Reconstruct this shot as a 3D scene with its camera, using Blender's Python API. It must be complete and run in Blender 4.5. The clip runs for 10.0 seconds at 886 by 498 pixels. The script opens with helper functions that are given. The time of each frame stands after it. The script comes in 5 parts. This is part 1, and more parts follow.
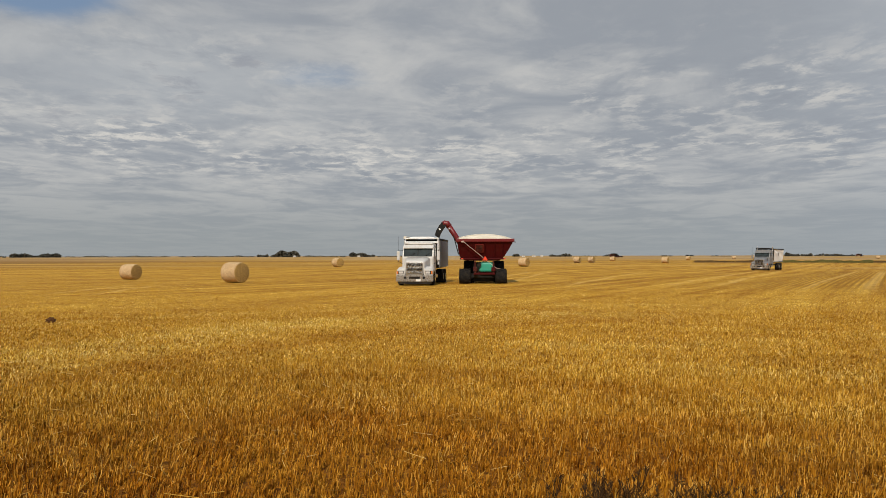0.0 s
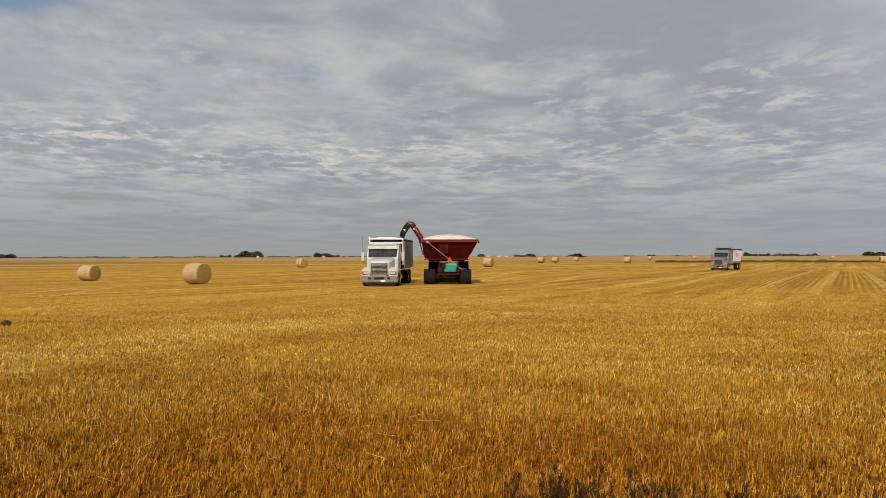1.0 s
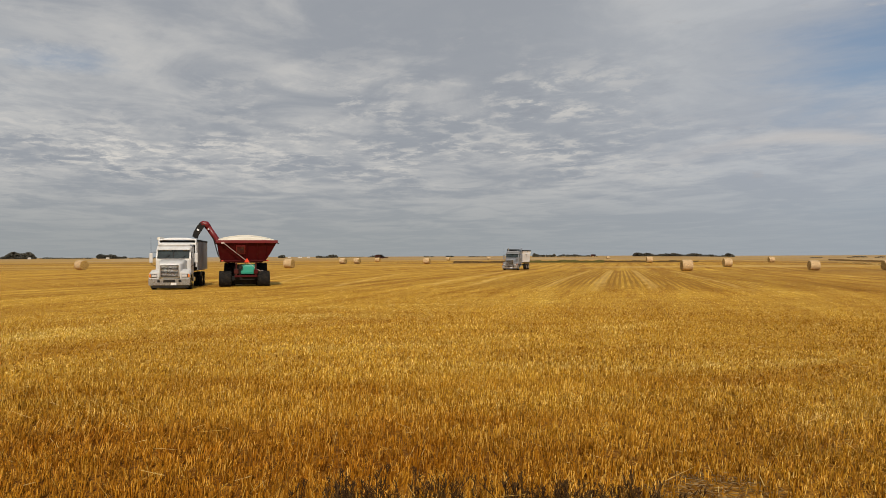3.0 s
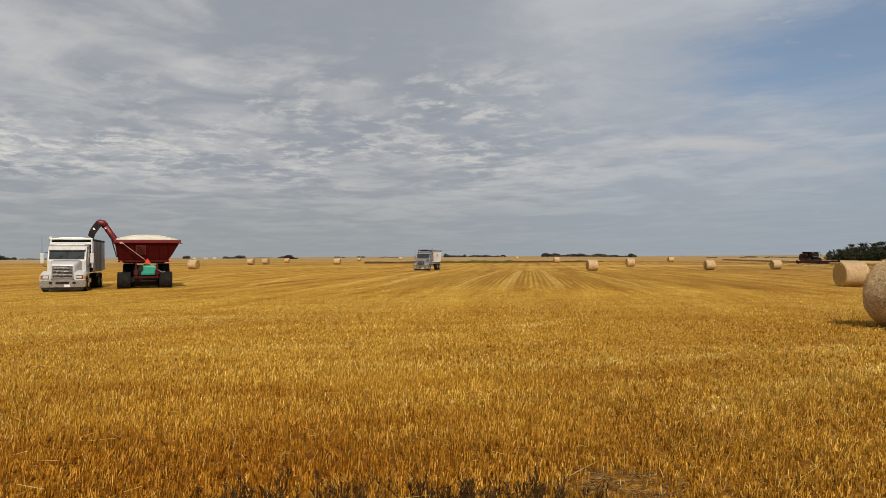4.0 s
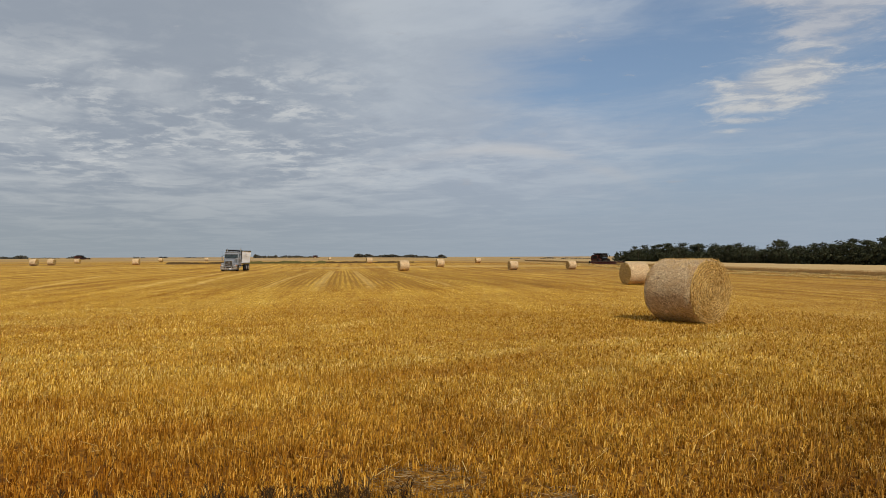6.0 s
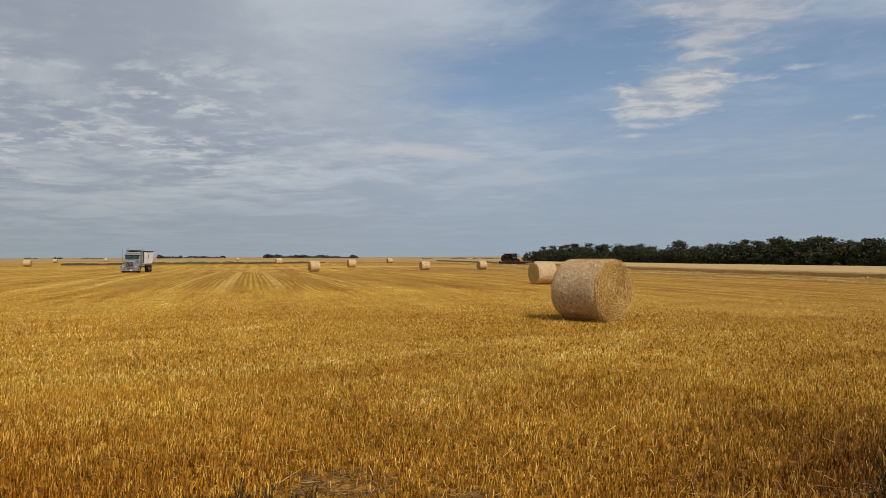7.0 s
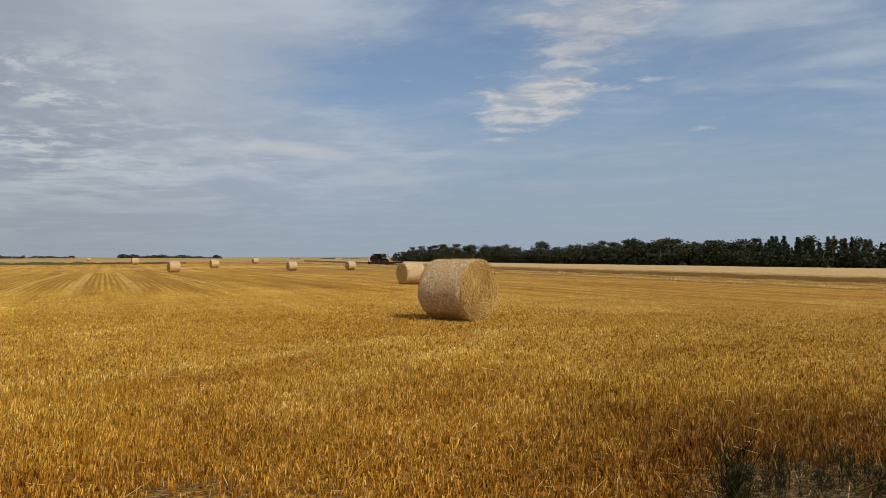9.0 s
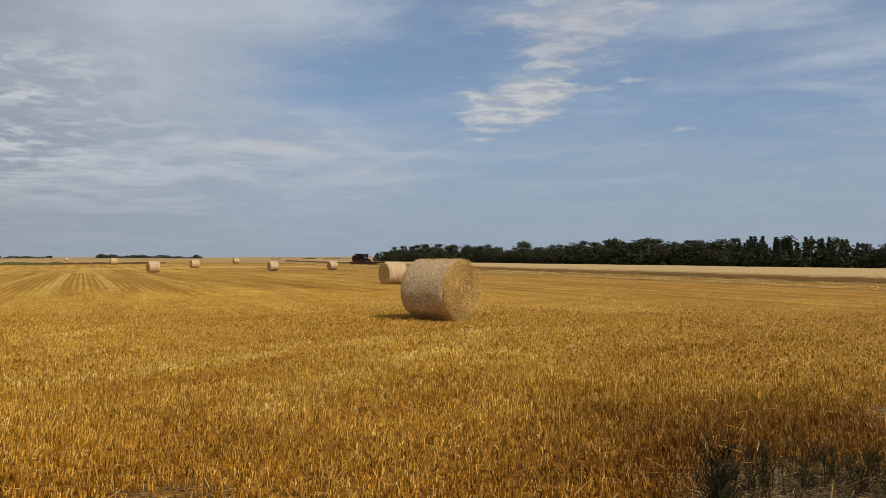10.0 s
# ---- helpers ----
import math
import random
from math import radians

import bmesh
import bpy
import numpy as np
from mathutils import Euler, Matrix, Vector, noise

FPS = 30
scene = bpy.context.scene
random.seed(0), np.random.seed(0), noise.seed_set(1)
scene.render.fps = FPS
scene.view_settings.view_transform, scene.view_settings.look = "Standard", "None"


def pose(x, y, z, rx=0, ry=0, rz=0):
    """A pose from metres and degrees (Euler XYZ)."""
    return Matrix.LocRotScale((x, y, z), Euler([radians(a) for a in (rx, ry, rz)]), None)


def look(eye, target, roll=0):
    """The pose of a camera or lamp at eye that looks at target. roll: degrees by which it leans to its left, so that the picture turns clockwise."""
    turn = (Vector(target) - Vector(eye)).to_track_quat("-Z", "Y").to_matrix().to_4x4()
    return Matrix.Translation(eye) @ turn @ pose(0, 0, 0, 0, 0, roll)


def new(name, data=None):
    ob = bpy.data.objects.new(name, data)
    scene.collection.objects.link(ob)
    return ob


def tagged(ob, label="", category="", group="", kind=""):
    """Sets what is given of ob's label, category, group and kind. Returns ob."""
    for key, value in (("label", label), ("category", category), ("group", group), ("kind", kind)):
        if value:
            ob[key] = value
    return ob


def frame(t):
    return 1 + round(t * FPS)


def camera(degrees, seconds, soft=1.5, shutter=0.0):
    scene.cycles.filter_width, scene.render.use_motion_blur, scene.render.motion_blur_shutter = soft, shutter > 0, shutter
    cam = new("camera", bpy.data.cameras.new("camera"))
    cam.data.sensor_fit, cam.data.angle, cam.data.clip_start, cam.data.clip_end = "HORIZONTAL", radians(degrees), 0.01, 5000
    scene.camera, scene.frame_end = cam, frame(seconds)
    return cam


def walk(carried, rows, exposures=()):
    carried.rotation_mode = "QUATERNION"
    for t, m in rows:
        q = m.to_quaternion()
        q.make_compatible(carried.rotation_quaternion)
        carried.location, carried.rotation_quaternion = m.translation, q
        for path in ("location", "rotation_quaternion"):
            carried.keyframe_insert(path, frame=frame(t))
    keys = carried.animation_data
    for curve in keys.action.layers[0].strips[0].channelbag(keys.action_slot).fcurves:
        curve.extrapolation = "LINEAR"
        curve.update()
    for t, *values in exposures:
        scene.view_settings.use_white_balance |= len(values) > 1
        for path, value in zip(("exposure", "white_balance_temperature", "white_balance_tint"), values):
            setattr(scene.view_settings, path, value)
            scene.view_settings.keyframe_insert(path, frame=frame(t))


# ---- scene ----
# camera: seconds, x, y, z, bearing (clockwise from +y), tilt up, roll
cam = camera(61.13, 10.0, soft=0.72)
PATH = [
    (0, 0.000, -0.000, 1.950, 0.000, 0.504, -0.096),
    (0.5, 0.016, -0.059, 1.964, 0.555, 0.494, -0.086),
    (1, 0.038, -0.108, 1.979, 2.656, 0.512, -0.163),
    (1.5, 0.082, -0.145, 1.999, 6.438, 0.512, -0.164),
    (2, 0.104, -0.151, 2.005, 10.719, 0.553, -0.215),
    (2.5, 0.131, -0.121, 2.000, 14.291, 0.540, -0.230),
    (4, 0.268, 0.032, 1.952, 24.428, 0.550, -0.308),
    (4.5, 0.311, 0.085, 1.937, 27.832, 0.532, -0.297),
    (5, 0.347, 0.119, 1.917, 31.472, 0.546, -0.219),
    (5.5, 0.375, 0.139, 1.915, 35.044, 0.548, -0.195),
    (7, 0.449, 0.119, 1.934, 45.361, 0.536, -0.261),
    (7.5, 0.468, 0.116, 1.938, 48.104, 0.543, -0.285),
    (8, 0.491, 0.124, 1.927, 50.639, 0.535, -0.218),
    (8.5, 0.525, 0.122, 1.925, 53.245, 0.533, -0.190),
    (9, 0.563, 0.138, 1.922, 55.321, 0.518, -0.195),
    (9.5, 0.583, 0.157, 1.918, 56.315, 0.511, -0.203),
    (10, 0.586, 0.182, 1.917, 56.698, 0.508, -0.209),
]


def aim(x, y, z, bearing, tilt, roll):
    b, p = radians(bearing), radians(tilt)
    return look((x, y, z), (x + math.sin(b) * math.cos(p), y + math.cos(b) * math.cos(p), z + math.sin(p)), roll)


walk(cam, [(t, aim(*r)) for t, *r in PATH],
     [(0.0, -0.02, 6650, 10), (2.5, -0.01, 6740, 11), (4.0, -0.01, 6620, 10.5), (4.8, 0.01, 6340, 9.5), (7.0, -0.01, 6190, 9), (10.0, 0.0, 6120, 9)])

# ---- light ----
SUN_BEARING, SUN_HEIGHT = 191.0, 43.0


def bearing_point(bearing, dist):
    b = radians(bearing)
    return (math.sin(b) * dist, math.cos(b) * dist)


sun = new("sun", bpy.data.lights.new("sun", "SUN"))
sun.data.energy, sun.data.angle, sun.data.color = 3.3, radians(2.0), (1.0, 0.90, 0.76)
sx, sy = bearing_point(SUN_BEARING, 1.0)
sun.matrix_world = look((sx * 50, sy * 50, 50 * math.tan(radians(SUN_HEIGHT))), (0, 0, 0))


class Nodes:
    """Short hand for node trees."""

    def __init__(self, tree):
        self.tree = tree

    def plug(self, socket, value):
        if isinstance(value, bpy.types.NodeSocket):
            self.tree.links.new(value, socket)
        elif value is not None:
            socket.default_value = value

    def add(self, kind, operation=None, clamp=None, curve=None, data=None, blend=None):
        n = self.tree.nodes.new(kind)
        if operation:
            n.operation = operation
        if clamp is not None:
            n.use_clamp = clamp
        if curve:
            n.interpolation_type = curve
        if data:
            n.data_type, n.blend_type = data, blend
        return n

    def math(self, op, a, b=None, c=None, clamp=False):
        n = self.add("ShaderNodeMath", operation=op, clamp=clamp)
        for s, v in zip(n.inputs, (a, b, c)):
            self.plug(s, v)
        return n.outputs[0]

    def step(self, v, lo, hi, to_lo=0.0, to_hi=1.0):
        n = self.add("ShaderNodeMapRange", curve="SMOOTHSTEP")
        for s, x in zip(n.inputs, (v, lo, hi, to_lo, to_hi)):
            self.plug(s, x)
        return n.outputs[0]

    def noise(self, vec, scale, detail=4.0, rough=0.55, warp=0.0):
        n = self.add("ShaderNodeTexNoise")
        self.plug(n.inputs["Vector"], vec)
        n.inputs["Scale"].default_value, n.inputs["Detail"].default_value = scale, detail
        n.inputs["Roughness"].default_value, n.inputs["Distortion"].default_value = rough, warp
        return n.outputs["Fac"]

    def mix(self, fac, a, b, blend="MIX"):
        n = self.add("ShaderNodeMix", data="RGBA", blend=blend)
        self.plug(n.inputs[0], fac)
        for s, v in ((n.inputs[6], a), (n.inputs[7], b)):
            self.plug(s, (*v, 1.0) if isinstance(v, tuple) and len(v) == 3 else v)
        return n.outputs[2]

    def scale(self, vec, s, turn=0.0):
        n = self.add("ShaderNodeMapping")
        self.plug(n.inputs[0], vec)
        n.inputs[2].default_value, n.inputs[3].default_value = (0, 0, radians(turn)), s
        return n.outputs[0]

    def spot(self, az, el, a0, e0, wa, we):
        """A soft oval patch of sky round a bearing and height, in degrees."""
        a = self.math("DIVIDE", self.math("SUBTRACT", az, radians(a0)), radians(wa))
        e = self.math("DIVIDE", self.math("SUBTRACT", el, radians(e0)), radians(we))
        r = self.math("ADD", self.math("MULTIPLY", a, a), self.math("MULTIPLY", e, e))
        return self.math("EXPONENT", self.math("MULTIPLY", r, -1.0))


def build_sky():
    world = bpy.data.worlds.new("sky")
    world.use_nodes = True
    scene.world = world
    t = Nodes(world.node_tree)
    world.node_tree.nodes.clear()
    vec = t.add("ShaderNodeTexCoord").outputs["Generated"]
    sep = t.add("ShaderNodeSeparateXYZ")
    t.plug(sep.inputs[0], vec)
    x, y, z = sep.outputs
    up = t.math("MAXIMUM", z, 0.0)
    az, el = t.math("ARCTAN2", x, y), t.math("ARCSINE", up)
    sky = t.add("ShaderNodeTexSky")
    sky.sky_type, sky.sun_disc = "NISHITA", False
    sky.sun_elevation, sky.sun_rotation = radians(SUN_HEIGHT), radians(SUN_BEARING)
    sky.air_density, sky.dust_density, sky.ozone_density = 1.0, 1.5, 1.5
    clear = t.mix(1.0, sky.outputs[0], (0.085, 0.085, 0.085), "MULTIPLY")
    clear = t.mix(t.step(up, 0.0, 0.30, 0.70, 0.35), clear, (0.255, 0.35, 0.50))
    # the cloud sheet, seen in perspective from below
    low = t.math("ADD", up, 0.055)
    sheet = t.add("ShaderNodeCombineXYZ")
    t.plug(sheet.inputs[0], t.math("DIVIDE", x, low))
    t.plug(sheet.inputs[1], t.math("DIVIDE", y, low))
    flat = sheet.outputs[0]
    dome = t.add("ShaderNodeCombineXYZ")
    t.plug(dome.inputs[0], az)
    t.plug(dome.inputs[1], t.math("MULTIPLY", el, 2.4))
    dome = dome.outputs[0]

    def sum_of(*terms):
        total = None
        for value, k in terms:
            v = t.math("MULTIPLY", value, k)
            total = v if total is None else t.math("ADD", total, v)
        return total

    def spots(*rows):
        return sum_of(*[(t.spot(az, el, *r[:4]), r[4]) for r in rows])

    big = t.noise(flat, 0.42, 4.0, 0.55, 0.6)
    mid = t.noise(t.scale(flat, (1.0, 0.8, 1.0), 20), 1.5, 6.0, 0.58, 0.7)
    puff = t.noise(t.scale(flat, (1.0, 0.8, 1.0), -15), 5.6, 7.0, 0.64, 0.25)
    crisp = t.noise(t.scale(dome, (0.7, 1.15, 1.0)), 24.0, 7.0, 0.64, 0.4)
    veil = t.noise(t.scale(dome, (0.55, 1.5, 1.0), -8), 5.0, 6.0, 0.6, 0.8)
    # overcast on one side of the view, thinning to a veiled blue on the other
    cover = t.step(az, radians(28), radians(62), 0.72, 0.17)
    holes = spots((-29, 17.6, 5.5, 2.0, -1.1), (-9, 13.6, 6.0, 1.5, -0.42), (49, 12.6, 6.5, 3.0, -0.22), (57, 15.5, 6.0, 2.4, -0.20),
                  (47, 6.6, 12.0, 1.9, 0.14), (80, 16.8, 8.0, 1.6, 0.26), (86, 13.6, 5.0, 1.0, 0.16), (45, 18, 9, 1.6, 0.08))
    dens = t.math("ADD", t.math("ADD", cover, holes), sum_of((mid, 0.42), (veil, 0.62), (puff, 0.22)))
    amount = t.step(dens, 0.62, 1.18)
    # tone of the sheet: broad grey decks, rolls, and rows of small bright puffs
    rolls = t.step(sum_of((mid, 0.55), (big, 0.45), (spots((14, 18, 17, 4.0, 1.0), (26, 12.5, 6, 3.0, 0.5)), -0.10)), 0.42, 0.60)
    dim = t.mix(t.step(az, 0.36, 0.9), (0.312, 0.338, 0.375), (0.37, 0.41, 0.475))
    lit = t.mix(t.step(az, 0.36, 0.85), (0.485, 0.495, 0.50), (0.465, 0.50, 0.545))
    cloud = t.mix(rolls, dim, lit)
    cloud = t.mix(t.math("MULTIPLY", spots((-20, 12.5, 12, 3.5, 0.75), (35, 14, 9, 5.0, 0.5)), 0.8), cloud, (0.485, 0.51, 0.53))
    where = spots((-10, 7.4, 30, 1.9, 0.75), (-27, 9.5, 14, 1.6, 0.4), (14, 11.5, 12, 2.6, 0.34), (27, 11.5, 6, 2.6, 0.42), (-14, 14.0, 8, 2.2, 0.2),
                  (30, 7.0, 14, 1.8, 0.26), (-22, 15, 12, 4.0, 0.12), (0, 9, 34, 9.0, 0.10))
    patchy = t.noise(t.scale(dome, (1.0, 1.3, 1.0), 12), 9.0, 4.0, 0.6, 0.5)
    where = t.math("MULTIPLY", where, t.step(patchy, 0.36, 0.60, 0.10, 1.25))
    fleck = t.step(puff, 0.46, 0.62)
    cloud = t.mix(t.math("MULTIPLY", t.math("MULTIPLY", fleck, where), 1.0, clamp=True), cloud, (0.66, 0.645, 0.61))
    under = t.math("MULTIPLY", t.step(puff, 0.47, 0.36), t.math("ADD", where, 0.12), clamp=True)
    cloud = t.mix(t.math("MULTIPLY", under, 0.60), cloud, (0.275, 0.295, 0.335))
    seen = t.mix(t.math("MULTIPLY", amount, 0.94), clear, cloud)
    # dark shreds hanging under the sheet
    shred = t.step(t.math("ADD", spots((-15, 14.3, 1.9, 0.7, 0.34), (-18.5, 16.0, 2.2, 0.5, 0.28), (-21.5, 13.2, 1.2, 0.35, 0.26), (-19, 12.2, 1.6, 0.8, 0.24), (-30, 9.6, 8, 0.8, 0.2)), crisp), 0.62, 0.82)
    seen = t.mix(t.math("MULTIPLY", shred, 0.62), seen, (0.30, 0.32, 0.365))
    # the fair-weather cloud over the shelter belt: a lumpy head, flat streaks below, a grey mass above
    mass = t.step(t.math("ADD", spots((66.0, 16.0, 3.6, 3.0, 0.40), (70, 18.2, 4.0, 2.0, 0.30), (61.5, 17.4, 2.6, 0.6, 0.30)), sum_of((crisp, 0.9), (veil, 0.25))), 0.66, 1.02)
    seen = t.mix(t.math("MULTIPLY", mass, 0.78), seen, t.mix(t.step(crisp, 0.42, 0.62), (0.40, 0.41, 0.445), (0.51, 0.50, 0.505)))
    head = t.step(t.math("ADD", spots((62.2, 11.6, 6.2, 1.5, 0.48), (64.6, 13.4, 3.6, 1.2, 0.34), (61.6, 10.3, 6.0, 0.42, 0.22), (60.3, 9.4, 3.2, 0.32, 0.34),
                                      (59.5, 8.8, 2.6, 0.22, 0.26), (74.3, 9.1, 1.8, 0.28, 0.34), (75.6, 9.7, 1.1, 0.22, 0.24), (72.6, 12.8, 2.4, 0.25, 0.27),
                                      (47.6, 16.1, 2.2, 0.5, 0.24)), sum_of((crisp, 0.9))), 0.62, 0.98)
    seen = t.mix(t.math("MULTIPLY", head, 0.85), seen, t.mix(t.step(crisp, 0.42, 0.60), (0.46, 0.455, 0.46), (0.61, 0.585, 0.545)))
    # a thin bowed wisp that sinks towards the belt
    bow = t.math("SUBTRACT", radians(8.1), t.math("MULTIPLY", t.math("POWER", t.math("ABSOLUTE", t.math("SUBTRACT", az, radians(42))), 2.0), 1.25))
    wisp = t.math("MULTIPLY", t.step(t.math("ABSOLUTE", t.math("SUBTRACT", el, bow)), radians(0.75), radians(0.05)), t.spot(az, el, 45, 7.5, 8.5, 4))
    seen = t.mix(t.math("MULTIPLY", t.math("MULTIPLY", wisp, t.step(veil, 0.32, 0.55)), 0.7), seen, (0.535, 0.525, 0.52))
    haze = t.step(up, 0.0, t.step(az, 0.5, 1.2, 0.125, 0.21), 0.88, 0.0)
    seen = t.mix(haze, seen, t.mix(t.step(az, radians(0), radians(70)), (0.305, 0.335, 0.35), (0.325, 0.375, 0.43)))
    bg = t.add("ShaderNodeBackground")
    t.plug(bg.inputs[0], seen)
    bg.inputs[1].default_value = 1.0
    t.plug(t.add("ShaderNodeOutputWorld").inputs[0], bg.outputs[0])


build_sky()

# ---- the lie of the land ----
ROWS = 31.0  # bearing of the seed rows
EDGE = 35.0  # bearing of the standing crop's edge
EDGE_AT = (89.1, 11.6)
RX, RY = bearing_point(ROWS, 1.0)
EX, EY = bearing_point(EDGE, 1.0)


def lie(x, y):
    """Height of the ground: nearly level, falling away gently to the east and a little to the north-west."""
    x, y = np.asarray(x, float), np.asarray(y, float)
    e = 0.819 * x - 0.574 * y
    fall = 0.0184 * 5 * np.log1p(np.exp(np.clip((e - 13) / 5, -40, 40)))
    fall = 6.5 * np.tanh(fall / 6.5)
    dip = 0.45 * np.exp(-(((x + 34) / 30) ** 2 + ((y - 85) / 40) ** 2)) + 0.50 * np.exp(-(((x - 85) / 45) ** 2 + ((y - 105) / 38) ** 2))
    r = np.hypot(x, y)
    roll = 0.05 * np.sin(x * 0.11 + 1.0) * np.sin(y * 0.09) * np.clip((r - 12) / 30, 0, 1)
    return -fall - dip + roll


def height(x, y):
    return float(lie(x, y))


# ---- materials ----
def material(name):
    m = bpy.data.materials.new(name)
    m.use_nodes = True
    m.node_tree.nodes.clear()
    t = Nodes(m.node_tree)
    out, bsdf = t.add("ShaderNodeOutputMaterial"), t.add("ShaderNodeBsdfPrincipled")
    t.plug(out.inputs[0], bsdf.outputs[0])
    return m, t, bsdf


def bump(t, bsdf, value, strength, distance):
    n = t.add("ShaderNodeBump")
    n.inputs["Strength"].default_value, n.inputs["Distance"].default_value = strength, distance
    t.plug(n.inputs["Height"], value)
    t.plug(bsdf.inputs["Normal"], n.outputs[0])


def paint(name, colour, rough=0.4, metal=0.0, dirt=0.25, dust=(0.36, 0.27, 0.15), scale=3.0, relief=0.0):
    """A painted, plastic, rubber or metal surface with field dust and uneven sheen."""
    m, t, b = material(name)
    co = t.add("ShaderNodeTexCoord").outputs["Object"]
    patches = t.noise(co, scale, 5.0, 0.6, 0.3)
    grain = t.noise(co, scale * 14, 3.0)
    col = t.mix(t.step(patches, 0.3, 0.75, 0.0, 0.35), colour, tuple(c * 0.78 for c in colour))
    col = t.mix(t.math("MULTIPLY", t.step(t.math("ADD", t.math("MULTIPLY", patches, 0.7), t.math("MULTIPLY", grain, 0.3)), 0.42, 0.72), dirt), col, dust)
    t.plug(b.inputs["Base Color"], col)
    b.inputs["Metallic"].default_value = metal
    b.inputs["Specular IOR Level"].default_value = 0.5 if rough < 0.5 else 0.15
    t.plug(b.inputs["Roughness"], t.step(grain, 0.2, 0.8, rough - 0.06, min(1.0, rough + 0.15)))
    if relief:
        bump(t, b, grain, 0.4, relief)
    return m


def field_tint(t, col, co):
    """What the passes of the combine and the drill left on the field: pale chaff swaths, wheel tracks, seed rows, drifts."""
    rows = t.scale(co, (1, 1, 1), ROWS)       # x across the seed rows, y along them
    broad = t.noise(t.scale(rows, (0.6, 1.0, 1.0)), 0.05, 5.0, 0.6, 0.4)
    drift = t.noise(t.scale(rows, (0.5, 1.0, 1.0)), 0.20, 6.0, 0.65, 0.8)
    def shift(col, fac, by):
        """Pulls the tone towards by times its own, so that single stalks stay apart."""
        return t.mix(1.0, col, t.mix(fac, (1.0, 1.0, 1.0), by), "MULTIPLY")

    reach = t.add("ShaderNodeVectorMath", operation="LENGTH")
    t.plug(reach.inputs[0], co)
    pale, deep = (1.16, 1.23, 1.34), (0.72, 0.61, 0.46)
    col = shift(col, t.step(drift, 0.46, 0.70, 0.0, 0.7), pale)
    side = t.add("ShaderNodeSeparateXYZ")
    t.plug(side.inputs[0], t.scale(co, (1, 1, 1), EDGE))
    wob = t.math("MULTIPLY", t.math("SUBTRACT", t.noise(co, 0.03, 3.0), 0.5), 6.0)
    phase = t.math("FRACT", t.math("DIVIDE", t.math("ADD", side.outputs[0], wob), 11.5))
    swath = t.math("MULTIPLY", t.step(phase, 0.30, 0.45), t.step(phase, 0.72, 0.52))
    swath = t.math("MULTIPLY", swath, t.step(t.noise(co, 0.09, 5.0, 0.7), 0.40, 0.60))
    col = shift(col, t.math("MULTIPLY", swath, 0.75), pale)
    tracks = t.math("MULTIPLY", t.step(phase, 0.82, 0.90), t.step(phase, 1.0, 0.95))
    col = shift(col, t.math("MULTIPLY", t.math("MULTIPLY", tracks, 0.5), t.step(reach.outputs["Value"], 30, 60)), deep)
    col = shift(col, t.step(broad, 0.45, 0.68, 0.0, 0.3), deep)
    # single plants and tufts, some bleached, some brown
    tuft = t.noise(t.scale(co, (1.0, 1.0, 0.3)), 11.0, 4.0, 0.68, 0.4)
    col = shift(col, t.step(tuft, 0.52, 0.60, 0.0, 0.75), (1.26, 1.36, 1.65))
    col = shift(col, t.step(tuft, 0.49, 0.40, 0.0, 0.8), (0.58, 0.48, 0.38))
    hump = t.noise(t.scale(co, (1.0, 1.0, 0.3)), 3.0, 3.0, 0.6, 0.5)
    col = shift(col, t.step(hump, 0.52, 0.62, 0.0, 0.45), (1.18, 1.27, 1.55))
    col = shift(col, t.step(hump, 0.48, 0.38, 0.0, 0.5), (0.70, 0.60, 0.48))
    # bands that lie flatter or stand denser, along the last pass of the combine
    band = t.noise(t.scale(t.scale(co, (1, 1, 1), 22.0), (0.16, 1.0, 1.0)), 0.75, 5.0, 0.62, 0.7)
    col = shift(col, t.step(band, 0.53, 0.64, 0.0, 0.65), (1.12, 1.20, 1.40))
    col = shift(col, t.step(band, 0.47, 0.37, 0.0, 0.75), (0.80, 0.70, 0.55))
    # the headland by the road deeper in colour; stalk shade and vignetting painted in
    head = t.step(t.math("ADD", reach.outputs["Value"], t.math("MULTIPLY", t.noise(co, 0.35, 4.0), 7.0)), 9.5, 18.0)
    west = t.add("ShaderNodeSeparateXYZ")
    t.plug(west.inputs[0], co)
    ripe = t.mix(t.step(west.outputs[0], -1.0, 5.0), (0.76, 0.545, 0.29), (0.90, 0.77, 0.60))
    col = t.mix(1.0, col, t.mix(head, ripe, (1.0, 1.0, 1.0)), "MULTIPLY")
    corner = t.add("ShaderNodeVectorMath", operation="DISTANCE")
    t.plug(corner.inputs[0], co)
    corner.inputs[1].default_value = (8.6, 0.45, 0.0)
    red = t.step(t.math("ADD", corner.outputs["Value"], t.math("MULTIPLY", t.noise(co, 1.1, 4.0), 3.0)), 2.8, 6.2)
    col = t.mix(1.0, col, t.mix(red, (0.46, 0.37, 0.42), (1.0, 1.0, 1.0)), "MULTIPLY")
    # the lower side towards the standing crop duller: side-lit stalks' shade put into colour
    down = t.add("ShaderNodeSeparateXYZ")
    t.plug(down.inputs[0], t.scale(co, (1, 1, 1), EDGE))
    dull = t.step(t.math("ADD", down.outputs[0], t.math("MULTIPLY", t.noise(co, 0.08, 4.0), 16.0)), 8.0, 34.0)
    col = t.mix(1.0, col, t.mix(dull, (1.0, 1.0, 1.0), (0.80, 0.765, 0.96)), "MULTIPLY")
